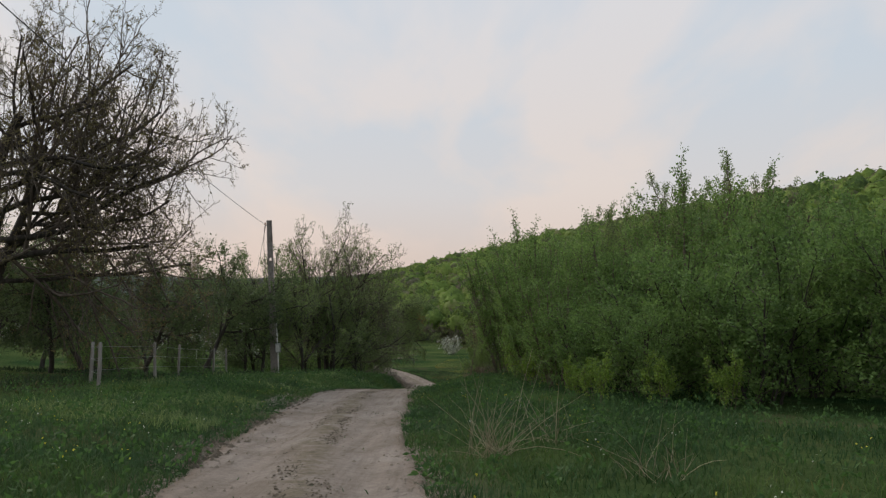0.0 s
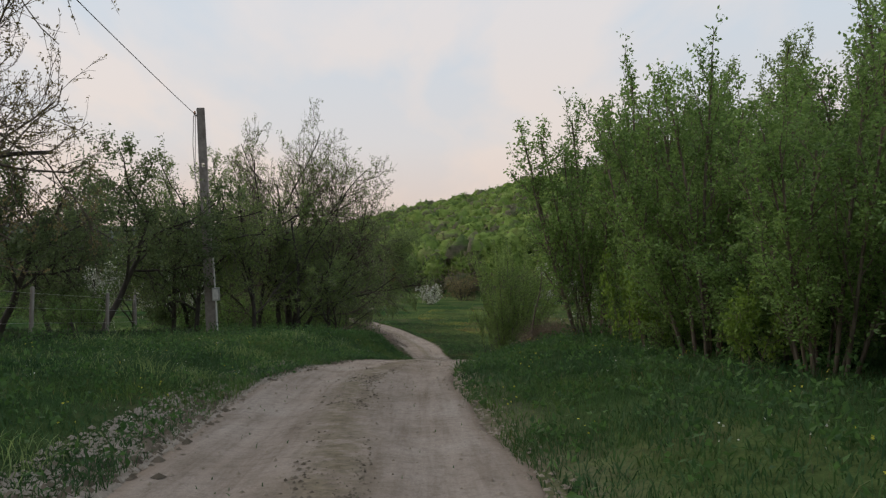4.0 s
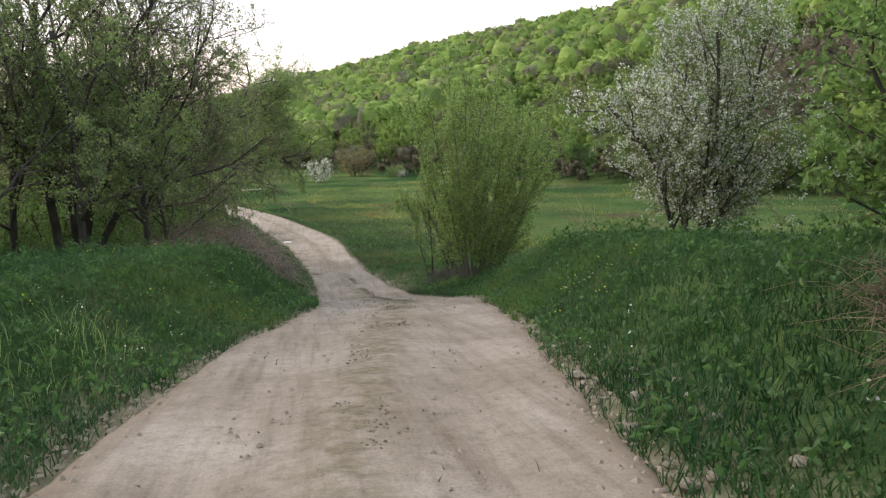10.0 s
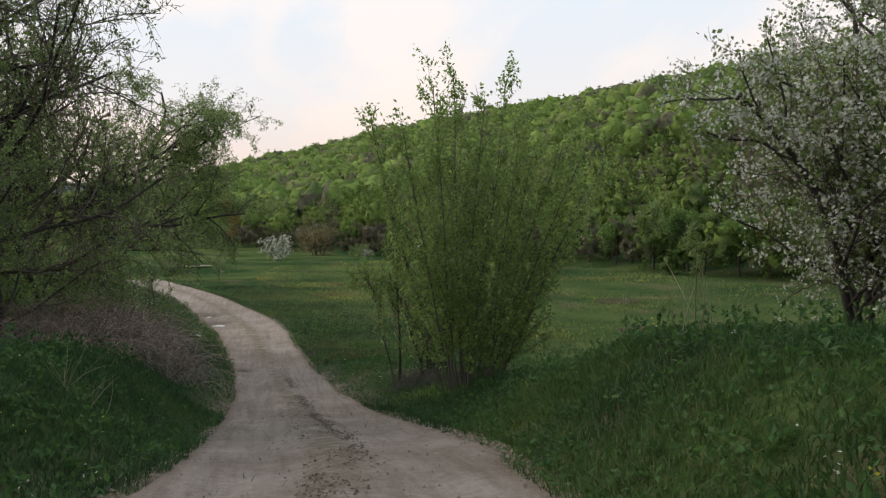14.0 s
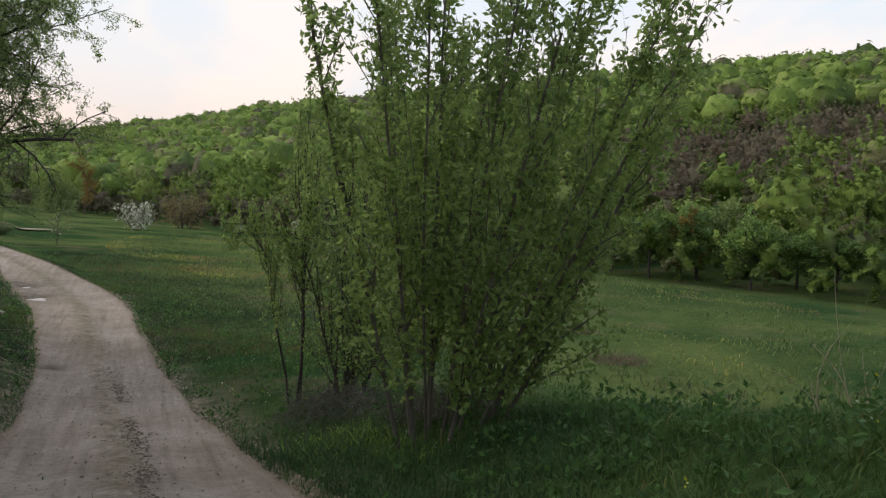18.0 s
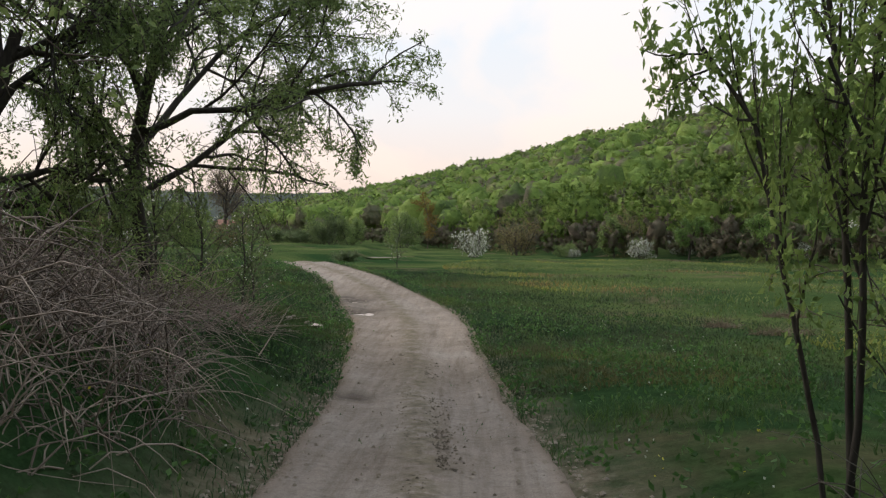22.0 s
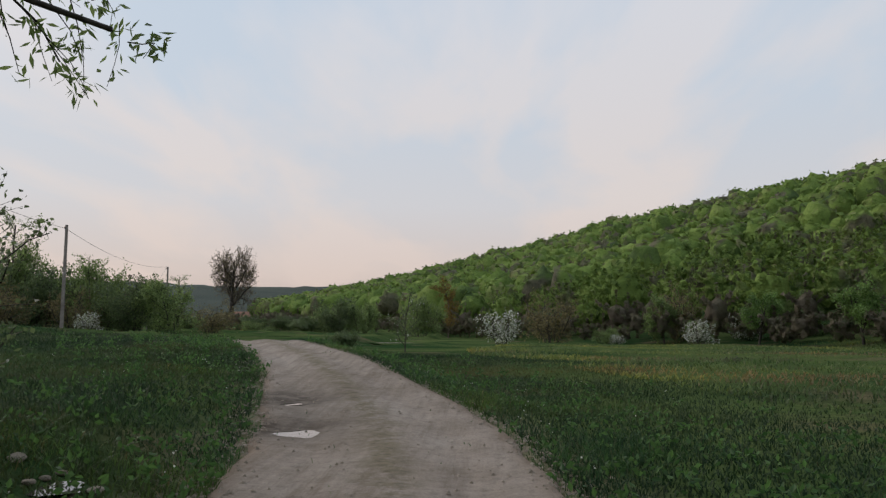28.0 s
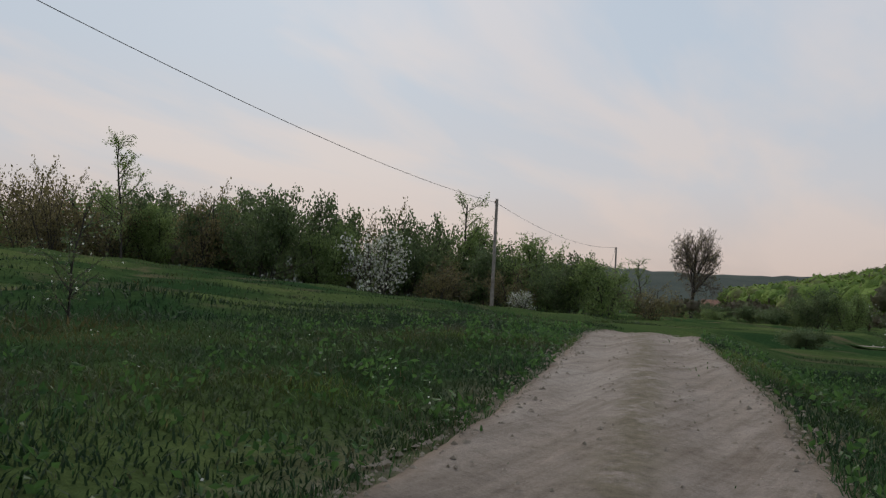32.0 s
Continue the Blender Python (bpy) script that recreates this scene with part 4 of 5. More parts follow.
heap("brushwood_pile", "long heap of grey-brown dead brushwood beside the road", "brushwood", 71, -5.4, 57.0, 2.6, 4.8, 1.25, 4600, 0.85, 0.0075, DEAD_TWIG, 0.15, 1.0, 0.4)
heap("brushwood_pile", "tangled grey-brown brambles on the road bank", "brushwood", 72, -6.6, 62.3, 2.2, 3.0, 1.15, 2400, 0.85, 0.007, DEAD_TWIG, 0.3, 1.0, 0.4)
heap("dry_reed_clump", "clump of dry brown reeds leaning at the roadside", "dry reeds", 73, 1.05, 33.45, 0.42, 0.6, 0.28, 1500, 0.44, 0.0035, REED, 0.35, 0.9, 0.3)
heap("dry_reed_clump", "low clump of dry brown stalks at the roadside", "dry reeds", 74, 1.6, 34.4, 0.45, 0.7, 0.28, 1000, 0.46, 0.0035, REED, 0.35, 0.9, 0.3)
for k, (x, y, n_, h_) in enumerate(((0.42, 9.4, 70, 0.85), (1.9, 7.4, 30, 0.6), (1.3, 10.2, 24, 0.6), (-3.2, 47.2, 20, 0.5))):
    heap("dry_grass_tuft", "pale dry grass tuft standing in fresh grass", "dry grass", 75 + k, x, y, 0.28, 0.28, 0.05, n_, h_, 0.004, DRY_GRASS, 1.6, 1.0)
_snag = thing("dead_sapling", 0.78, 33.4, "thin leaning dead sapling with pale bare bark", "sapling")
part("stem", mesh_of("stem", *tubes([(np.array([(0, 0, -0.1), (0.03, 0.02, 0.45), (0.10, 0.0, 0.9), (0.22, 0.03, 1.3), (0.27, 0.02, 1.7), (0.24, 0.0, 1.95)]), [0.024, 0.021, 0.018, 0.015, 0.011, 0.005], 6)]), BARK_PALE), _snag)
for s_ in (0.7, 1.0):
    part("side_shoot", mesh_of("side_shoot", *tubes([(np.array([(0.09, 0, s_), (0.2, -0.02, s_ - 0.05), (0.27, 0.0, s_ - 0.2)]), [0.01, 0.008, 0.003], 5)]), BARK_PALE), _snag)
heap("bramble_patch", "low dark tangle of dead brambles in a roadside ditch", "brambles", 79, -5.9, 65.3, 1.7, 2.8, 0.85, 1900, 0.8, 0.006, DEAD_TWIG, 0.35)
_dead = thing("fallen_branch", -3.4, 63.3, "long bare pale branch leaning out of brushwood", "branch")
part("stem", mesh_of("stem", *tubes([(np.array([(-0.12, -1.1, 0.0), (-0.05, -0.4, 0.27), (0.0, 0.35, 0.56), (0.07, 0.85, 0.82)]), [0.012, 0.011, 0.008, 0.003], 6)]), DEAD_TWIG), _dead)

heap("dead_leaf_patch", "flat patch of grey dead stalks in roadside grass", "dead stalks", 66, 1.35, 15.6, 0.75, 0.4, 0.06, 420, 0.16, 0.006, DRY_GRASS, 0.0, 1.0)
heap("twig_tangle", "low tangle of dark dead twigs under shrubs", "brushwood", 67, 2.2, 55.2, 0.7, 0.9, 0.35, 420, 0.55, 0.006, BARK_GREY, 0.2, 1.2, 0.3)
heap("twig_tangle", "low tangle of dark dead twigs under shrubs", "brushwood", 68, 2.9, 53.0, 0.7, 0.7, 0.3, 300, 0.5, 0.006, BARK_GREY, 0.3, 1.2, 0.3)
for k, (x, y) in enumerate(((4.0, 48.6), (5.4, 49.6), (4.7, 47.0), (6.6, 48.0), (3.4, 45.6))):
    heap("dead_weed_stalks", "few tall dead weed stalks standing in grass", "dead weeds", 60 + k, x, y, 0.22, 0.22, 0.04, 9, 0.75, 0.006, DRY_GRASS, 2.4, 1.0)
for k, (x, y, rx_, ry_) in enumerate(((6.1, 71.9, 0.5, 0.35), (6.9, 69.9, 0.8, 0.4), (11.7, 62.0, 0.9, 0.6), (13.5, 67.0, 0.8, 0.5), (9.0, 75.0, 0.7, 0.4), (18.0, 78.0, 1.4, 0.7))):
    heap("dead_stalk_patch", "low patch of rusty dead stalks in a meadow", "dead stalks", 90 + k, x, y, rx_, ry_, 0.10, int(700 * rx_), 0.26, 0.005, REED, 0.5, 1.1)

# ---- far bushes and trees, one by one ----
def lifted(spots, height, by=1.5):
    """Plants along the field's upper hedge grow taller than their fellows."""
    return [(x, y, t, k, tl + (by / (height * k) * float(smooth(26, 48, -x)) if 95 < y < 136 else 0)) for x, y, t, k, tl in spots]


FARBUSH = [(5, 0.1, 0.03, 8, 0.08, 50, 0.5, 4), (3, 0.16, 0.05, 5, 0.12, 45, 0.5, 3), (2, 0.2, 0.0, 0, 0, 0, 0, 3)]


def far_bush(name, label, category, seed, crowns, height, radius, group=""):
    return plant(name, label, category, seed, stems(seed, 8, 0.4, 0.6, 3.0, 0.05), FARBUSH, BARK, crowns, height, radius, group)


white = far_bush("blackthorn_bush", "blackthorn bush white with blossom at a meadow's far edge", "shrub", 81, [((1, 2), 5.0, 0.17, 0.15, 0, 0.12, PETAL, "blossom"), ((1, 2), 5.0, 0.14, 0.08, 0, 0.1, LEAF_OLIVE, "foliage")], 3.6, 2.4, "white bushes")
scatter(white, [(-0.2, 141.6, 0.0, 1.0, 1.0), (18.5, 139.0, 1.0, 0.75, 0.9), (24.2, 143.5, 2.0, 0.9, 0.9), (33.0, 119.0, 3.0, 0.9, 1.0), (12.8, 152.0, 4.0, 0.5, 0.7), (36.5, 98.5, 5.0, 0.6, 0.8), (-45.4, 120.3, 0.5, 1.4, 1.15), (-33.0, 123.0, 1.5, 0.55, 0.8), (29.5, 121.5, 2.5, 0.6, 0.8)])
dark_bush = far_bush("hawthorn_bush", "broad dark-green hawthorn bush far across a meadow", "shrub", 82, [((1, 2), 9.0, 0.20, 0.13, 0, 0.16, LEAF_DARK, "crown", 3, 0.12)], 4.4, 3.2, "hedge bushes")
scatter(dark_bush, lifted([(7.6, 182.0, 0.0, 1.1, 1.0), (-58.0, 113.0, 1.0, 1.0, 1.1), (-50.5, 112.5, 2.0, 1.15, 1.15), (-54.0, 121.0, 3.0, 1.3, 1.25), (-62.0, 120.0, 4.0, 1.3, 1.3), (-47.5, 126.5, 5.0, 1.25, 1.2), (-49.5, 133.0, 0.3, 1.2, 1.3), (-41.5, 131.0, 1.3, 1.1, 1.0), (-31.5, 128.0, 2.3, 1.0, 1.1),
                    (-46.0, 203.0, 3.3, 1.2, 0.6), (-60.0, 206.0, 4.3, 1.2, 0.6), (-37.0, 196.0, 5.3, 1.0, 0.6), (-69.0, 214.0, 0.8, 1.3, 0.8), (-24.0, 178.0, 1.8, 1.1, 1.1), (-31.0, 186.0, 2.8, 1.0, 0.6), (-9.6, 108.0, 0.9, 0.42, 0.5), (-68.0, 112.0, 1.9, 1.2, 1.2), (-76.0, 119.0, 2.9, 1.4, 1.3)], 4.4))
pale = far_bush("willow_bush", "pale green willow bush in a hedge", "shrub", 83, [((1, 2), 9.0, 0.18, 0.11, 0, 0.16, LEAF_OLIVE, "crown", 3, 0.12)], 4.1, 2.8, "hedge bushes")
scatter(pale, lifted([(11.9, 154.0, 0.0, 0.65, 0.7), (-50.5, 119.5, 1.0, 1.1, 1.0), (-45.5, 134.5, 2.0, 1.3, 1.3), (-36.5, 131.5, 3.0, 1.2, 1.2), (-28.5, 127.0, 4.0, 1.0, 1.1), (-52.5, 204.0, 5.0, 1.1, 0.6), (-20.0, 176.0, 0.3, 1.0, 1.1), (-13.0, 190.0, 1.3, 1.3, 1.2), (-28.0, 189.0, 2.3, 1.1, 1.0), (-41.0, 190.0, 3.3, 0.9, 0.55), (28.5, 140.0, 4.3, 0.85, 1.25),
               (-64.0, 111.0, 5.3, 1.0, 1.0), (-71.0, 122.0, 0.7, 1.4, 1.3), (-82.0, 115.0, 1.7, 1.4, 1.3), (-84.0, 106.0, 2.7, 1.1, 0.9), (-95.0, 104.0, 3.7, 1.3, 1.0), (-86.0, 97.0, 4.7, 1.2, 0.9)], 4.1))
brown = far_bush("blackthorn_bush", "grey-brown half-bare blackthorn bush in a hedge", "shrub", 88, [((1, 2), 9.0, 0.18, 0.11, 0, 0.16, LEAF_BUD, "crown")], 4.2, 2.7, "hedge bushes")
scatter(brown, lifted([(-40.0, 122.0, 0.0, 0.9, 0.8), (-56.5, 111.0, 1.0, 1.2, 1.2), (-36.0, 126.0, 2.0, 0.9, 0.9), (-60.5, 115.0, 3.0, 1.2, 1.3), (-72.0, 113.0, 4.0, 1.2, 1.2), (-66.0, 108.0, 5.0, 1.1, 1.1), (-26.0, 131.0, 0.5, 0.9, 0.8), (-52.0, 128.0, 1.5, 1.3, 1.5), (-78.0, 108.0, 2.2, 1.0, 0.9), (-90.0, 103.0, 3.2, 1.2, 1.0), (20.0, 152.0, 2.5, 1.3, 1.2), (6.0, 158.0, 3.5, 1.4, 1.1), (-70.0, 106.0, 0.9, 1.2, 1.3), (-74.0, 104.5, 1.9, 1.3, 1.4), (-67.0, 103.5, 2.9, 1.1, 1.2), (-77.0, 107.0, 3.9, 1.3, 1.5)], 4.2))
slim = plant("aspen_tree", "slim half-leafed aspen tree above a hedge", "tree", 84, [(0, 0, (0, 0, 1), 8, 0.12)], SLIM, BARK, [((1, 2), 18.0, 0.16, 0.10, 0, 0.10, LEAF_OLIVE, "crown")], 9.5, 2.6, "slim trees")
scatter(slim, lifted([(-58.6, 105.0, 0.0, 0.95, 0.95), (-46.3, 133.2, 1.0, 1.05, 1.0), (-40.5, 135.0, 2.0, 0.9, 0.75), (28.0, 143.0, 3.0, 0.6, 0.6), (-68.0, 214.0, 4.0, 1.2, 0.88), (-63.5, 216.0, 5.0, 1.3, 0.92)], 9.5))
rust = plant("birch_tree", "tall birch tree in yellowish young leaf at a wood's edge", "tree", 85, [(0, 0, (0, 0, 1), 8, 0.16)], SLIM, BARK_PALE, [((1, 2), 16.0, 0.30, 0.22, 0, 0.2, LEAF_RUST, "crown")], 12.0, 3.0, "yellow trees")
scatter(rust, [(-9.8, 213.0, 0.0, 1.0, 1.0), (35.0, 88.5, 1.0, 0.55, 0.80)])
for name_, label_, seed_, leaf_, spots_ in (
        ("maple_tree", "round maple tree in bright young leaf at a wood's edge", 91, LEAF_FRESH, [(40, 52.5, 1.0, 1.0), (47.5, 50.5, 1.0, 1.0), (53, 53.5, 0.85, 0.9), (61, 53, 1.0, 1.1), (29, 64.5, 0.9, 1.1), (69, 56, 1.1, 1.0), (20, 81, 1.0, 1.0)]),
        ("alder_tree", "dark green alder tree at a wood's edge", 92, LEAF_HAZEL, [(43.5, 53.5, 1.1, 0.9), (50.5, 52.5, 0.9, 0.8), (57, 51.5, 1.0, 0.8), (65, 54.5, 1.1, 0.9), (35.5, 56, 1.0, 1.0), (24, 72.5, 0.9, 0.9), (15, 89, 0.9, 1.0)]),
        ("ash_tree", "pale green ash tree with a tall crown at a wood's edge", 93, LEAF_OLIVE, [(32.5, 58, 0.85, 1.35), (37, 54.0, 0.8, 1.2), (45.5, 55.5, 0.9, 1.2), (59, 55.5, 1.0, 1.2), (26.5, 69, 0.9, 1.1), (10, 102, 1.0, 1.0)])):
    made = plant(name_, label_, "tree", seed_, [(0, 0, (0.05, 0, 1), 3.0, 0.12)], [(6, 0.08, 0.03, 9, 0.22, 52, 0.8, 6), (5, 0.14, 0.05, 7, 0.15, 48, 0.55, 4), (3, 0.2, 0.03, 5, 0.15, 45, 0.5, 3), (2, 0.2, 0, 0, 0, 0, 0, 3)], BARK,
                 [((2, 3), 9.0, 0.22, 0.15, 0.1, 0.12, leaf_, "crown", 3, 0.12)], 5.4, 2.2, "wood edge trees", least=0.01)
    scatter(made, [(r * math.sin(radians(a)), 50 + r * math.cos(radians(a)), a, k, tl) for a, r, k, tl in spots_])
sapling = plant("cherry_sapling", "thin young cherry tree standing alone in grass", "sapling", 86, [(0, 0, (0.05, 0, 1), 2.5, 0.03)], SLIM, BARK, [((1, 2), 16.0, 0.08, 0.05, 0, 0.04, LEAF_DARK, "crown"), ((2,), 2.0, 0.06, 0.05, 0, 0.04, PETAL, "blossom")], 3.0, 0.9, "young trees")
scatter(sapling, [(-5.0, 99.0, 0.0, 1.0, 1.0), (-13.3, 78.8, 1.0, 0.72, 1.0), (-5.5, 68.6, 2.0, 0.85, 1.0), (-6.7, 69.3, 3.0, 1.15, 1.1), (-7.3, 68.3, 4.0, 1.2, 1.2), (-5.9, 71.0, 5.0, 0.95, 1.0), (1.9, 33.0, 4.0, 0.6, 0.85)])
oak = plant("oak_tree", "broad bare oak tree standing over a far hedge", "tree", 87, [(0, 0, (0.03, 0, 1), 6, 0.42)], [(8, 0.05, 0.03, 15, 0.34, 66, 0.85, 7), (7, 0.10, 0.03, 9, 0.2, 46, 0.6, 5), (6, 0.14, 0.05, 7, 0.12, 45, 0.6, 3), (4, 0.2, 0.03, 3, 0.3, 45, 0.5, 3), (2, 0.2, 0, 0, 0, 0, 0, 3)], BARK,
            [((3, 4), 1.3, 0.24, 0.14, 0, 0.15, LEAF_BUD, "bud_growth")], 15.8, 6.6, least=0.022)
scatter(oak, [(-54.3, 217.0, 0.0, 1.0, 1.1)])


# ---- woods on the hill and along its foot ----
def lump_templates(seed, count, sub):
    rng = random.Random(seed)
    out = []
    for c in range(count):
        bm = bmesh.new()
        bmesh.ops.create_icosphere(bm, subdivisions=sub, radius=1.0)
        off = Vector((rng.uniform(0, 50), rng.uniform(0, 50), c * 7))
        for v in bm.verts:
            d = v.co.normalized()
            k = 1 + 0.36 * noise.noise(d * 1.6 + off) + 0.30 * noise.noise(d * 3.8 + off)
            v.co = d * k
            v.co.z = v.co.z * 0.95 if v.co.z > 0 else v.co.z * 0.7
        bm.verts.index_update()
        out.append((np.array([v.co[:] for v in bm.verts]), np.array([[v.index for v in f.verts] for f in bm.faces])))
        bm.free()
    return out


def crowns(name, label, seed, spots, templates, material, cards, card, core=0.93, fluff=0.04):
    """Many far crowns as one object: lumpy cores with leaf clumps on them. spots: x, y, z of the crown's middle, radius, height."""
    rng = np.random.default_rng(seed)
    vs, fs, at = [], [], 0
    for x, y, z, r, h in spots:
        tv, tf = templates[rng.integers(len(templates))]
        a = rng.uniform(0, 2 * np.pi)
        ca, sa = math.cos(a), math.sin(a)
        v = np.stack([tv[:, 0] * ca - tv[:, 1] * sa, tv[:, 0] * sa + tv[:, 1] * ca, tv[:, 2]], 1)
        scale, mid = np.array([r, r, h]), np.array([x, y, z])
        vs.append(v * scale * core + mid)
        fs.append(tf + at)
        at += len(tv)
        on = v[rng.integers(len(v), size=cards)]
        nrm = on / np.linalg.norm(on, axis=1)[:, None]
        d = np.cross(nrm, rng.normal(size=(cards, 3))) + nrm * 0.35
        d /= np.linalg.norm(d, axis=1)[:, None]
        s = np.cross(d, nrm)
        p = on * scale * rng.uniform(1.02 - fluff, 1.04, (cards, 1)) + mid
        ln = card * rng.uniform(0.5, 1.3, (cards, 1))
        vs.append(np.stack([p - d * ln * 0.5 - s * ln * 0.4, p + s * ln * 0.5, p + d * ln * 0.6], 1).reshape(-1, 3))
        fs.append(np.arange(3 * cards).reshape(-1, 3) + at)
        at += 3 * cards
    return tagged(part(name, mesh_of(name, np.concatenate(vs), np.concatenate(fs), material)), label, "woods", kind="stuff")


def thin_out(points, gap):
    taken, out = {}, []
    for p in points:
        c = (int(p[0] // gap), int(p[1] // gap))
        if all((p[0] - q[0]) ** 2 + (p[1] - q[1]) ** 2 > gap * gap for i in (-1, 0, 1) for j in (-1, 0, 1) for q in taken.get((c[0] + i, c[1] + j), ())):
            taken.setdefault(c, []).append(p)
            out.append(p)
    return out


rng_w = np.random.default_rng(5)
turns = rng_w.uniform(-17, 100, 26000)
t_foot, t_crest, t_top = HILL(turns)
reach = np.sqrt(rng_w.uniform((t_foot + 10) ** 2, (t_crest + 45) ** 2))
wx, wy = reach * np.sin(np.radians(turns)), 50 + reach * np.cos(np.radians(turns))
spots = []
for x, y in thin_out(np.stack([wx, wy], 1), 5.6):
    r = rng_w.uniform(3.0, 4.9)
    spots.append((x, y, float(land(x, y)) + rng_w.uniform(3.5, 6.5), r, r * rng_w.uniform(0.9, 1.35)))
LUMPS = lump_templates(7, 12, 2)
close = [s for s in spots if math.hypot(s[0], s[1] - 60) < 165]
close = [(x, y, z - 1.2, r * 0.82, h * 0.9) for x, y, z, r, h in close]


def unleafed(spot):
    """Whether a crown stands in the band of late, still bare trees on the lower slope."""
    x, y = spot[:2]
    turn, r = math.degrees(math.atan2(x, y - 50)), math.hypot(x, y - 50)
    edge_ = 14 * math.sin(turn * 0.35) + 10 * math.sin(turn * 0.9 + r * 0.05)
    return 36 < turn + 0.2 * edge_ < 80 and 84 < r + edge_ < 176 and math.sin(x * 1.7 + y * 2.3) > -0.75


bare_spots = [s for s in close if unleafed(s)]
close = [s for s in close if not unleafed(s)]
wide_off = [s for s in spots if math.hypot(s[0], s[1] - 60) >= 165]
crowns("hill_woods", "spring-green broadleaf woods covering a hillside", 8, wide_off, LUMPS, WOODS, 60, 1.7)
crowns("bare_woods", "grey-brown still leafless trees on a hill's lower slope", 10, bare_spots, LUMPS, WOODS_BARE, 620, 0.55, 0.45, 0.6)
crowns("slope_woods", "leafy spring trees on a hill's lower slope", 9, close, LUMPS, WOODS, 820, 0.72, 0.55, 0.5)
turns = rng_w.uniform(-20, 100, 2600)
t_foot, t_crest, t_top = HILL(turns)
reach = t_foot + rng_w.uniform(-1, 12, 2600)
wx, wy = reach * np.sin(np.radians(turns)), 50 + reach * np.cos(np.radians(turns))
edge = []
for x, y in thin_out(np.stack([wx, wy], 1), 2.7):
    h = rng_w.uniform(1.2, 3.0) * (1.25 if rng_w.random() < 0.3 else 0.85)
    edge.append((x, y, float(land(x, y)) + h * 0.9, h * rng_w.uniform(0.6, 0.9), h))
SMALL = lump_templates(9, 8, 1)
edge = edge[:900]
scrub = [s for s in edge if s[0] < 0.62 * (s[1] - 50)]
crowns("wood_edge", "mixed dark and brown scrub along the foot of a wooded hill", 12, scrub, SMALL, WOODS_EDGE, 300, 0.55, 0.5, 0.6)
crowns("leafy_edge", "leafy green scrub along the foot of a wooded hill", 14, [s for s in edge if s not in scrub], SMALL, WOODS, 480, 0.55, 0.38, 0.62)
hedge = []
for k in range(90):
    s = rng_w.uniform(0, 1)
    x, y = float(np.interp(s, [0, 0.35, 0.6, 1], [-92, -62, -52, -33])), float(np.interp(s, [0, 0.35, 0.6, 1], [112, 116, 130, 137]))
    x, y, h = x + rng_w.normal(0, 2), y + rng_w.normal(0, 2.5), rng_w.uniform(1.3, 2.8)
    hedge.append((x, y, float(land(x, y)) + h * 0.9, h * 0.85, h))
for k in range(70):
    x, y, h = rng_w.uniform(-82, -8), rng_w.uniform(192, 240), rng_w.uniform(1.2, 2.6)
    hedge.append((x, y, float(land(x, y)) + h * 0.9, h * 0.9, h))
crowns("field_hedge", "mixed green and brown hedge scrub along a field", 13, hedge, SMALL, WOODS_EDGE, 230, 0.6, 0.6, 0.5)
lines = []
for x, y, z, r, h in spots[:3000]:
    if math.hypot(x, y - 60) < 150:
        g = float(land(x, y))
        lines.append((np.array([(x, y, g - 0.3), (x + 0.2, y, (g + z) / 2), (x, y, z)]), [0.22, 0.17, 0.1], 5))
tagged(part("wood_trunks", mesh_of("wood_trunks", *tubes(lines), BARK_PALE)), "grey trunks of woodland trees at a hill's foot", "woods", kind="stuff")

# the far wooded ridge beyond the valley
az = np.radians(np.linspace(-130, 60, 240))
tops = 88 + 6 * np.sin(az * 5.3 + 0.6) + 4 * np.sin(az * 13 + 2) + np.array([noise.fractal((a * 60, 0, 4), 0.8, 2, 4) for a in az]) * 4.5
rows = []
for k, (dist, lift) in enumerate(((1000, -14), (1250, 0.45), (1500, 0.85), (1700, 1.0), (1900, 0.8))):
    z = np.full(len(az), -14.0) if k == 0 else -8 + tops * lift
    rows.append(np.stack([dist * np.sin(az), 60 + dist * np.cos(az), z], 1))
grid = np.concatenate(rows)
ii, jj = np.meshgrid(np.arange(4), np.arange(len(az) - 1), indexing="ij")
base = (ii * len(az) + jj).ravel()
tagged(part("backdrop_hills", mesh_of("backdrop_hills", grid, np.stack([base, base + 1, base + len(az) + 1, base + len(az)], 1), WOODS_FAR)), "dark wooded hills on the horizon, tinted blue for distance haze", "hills", kind="structure")


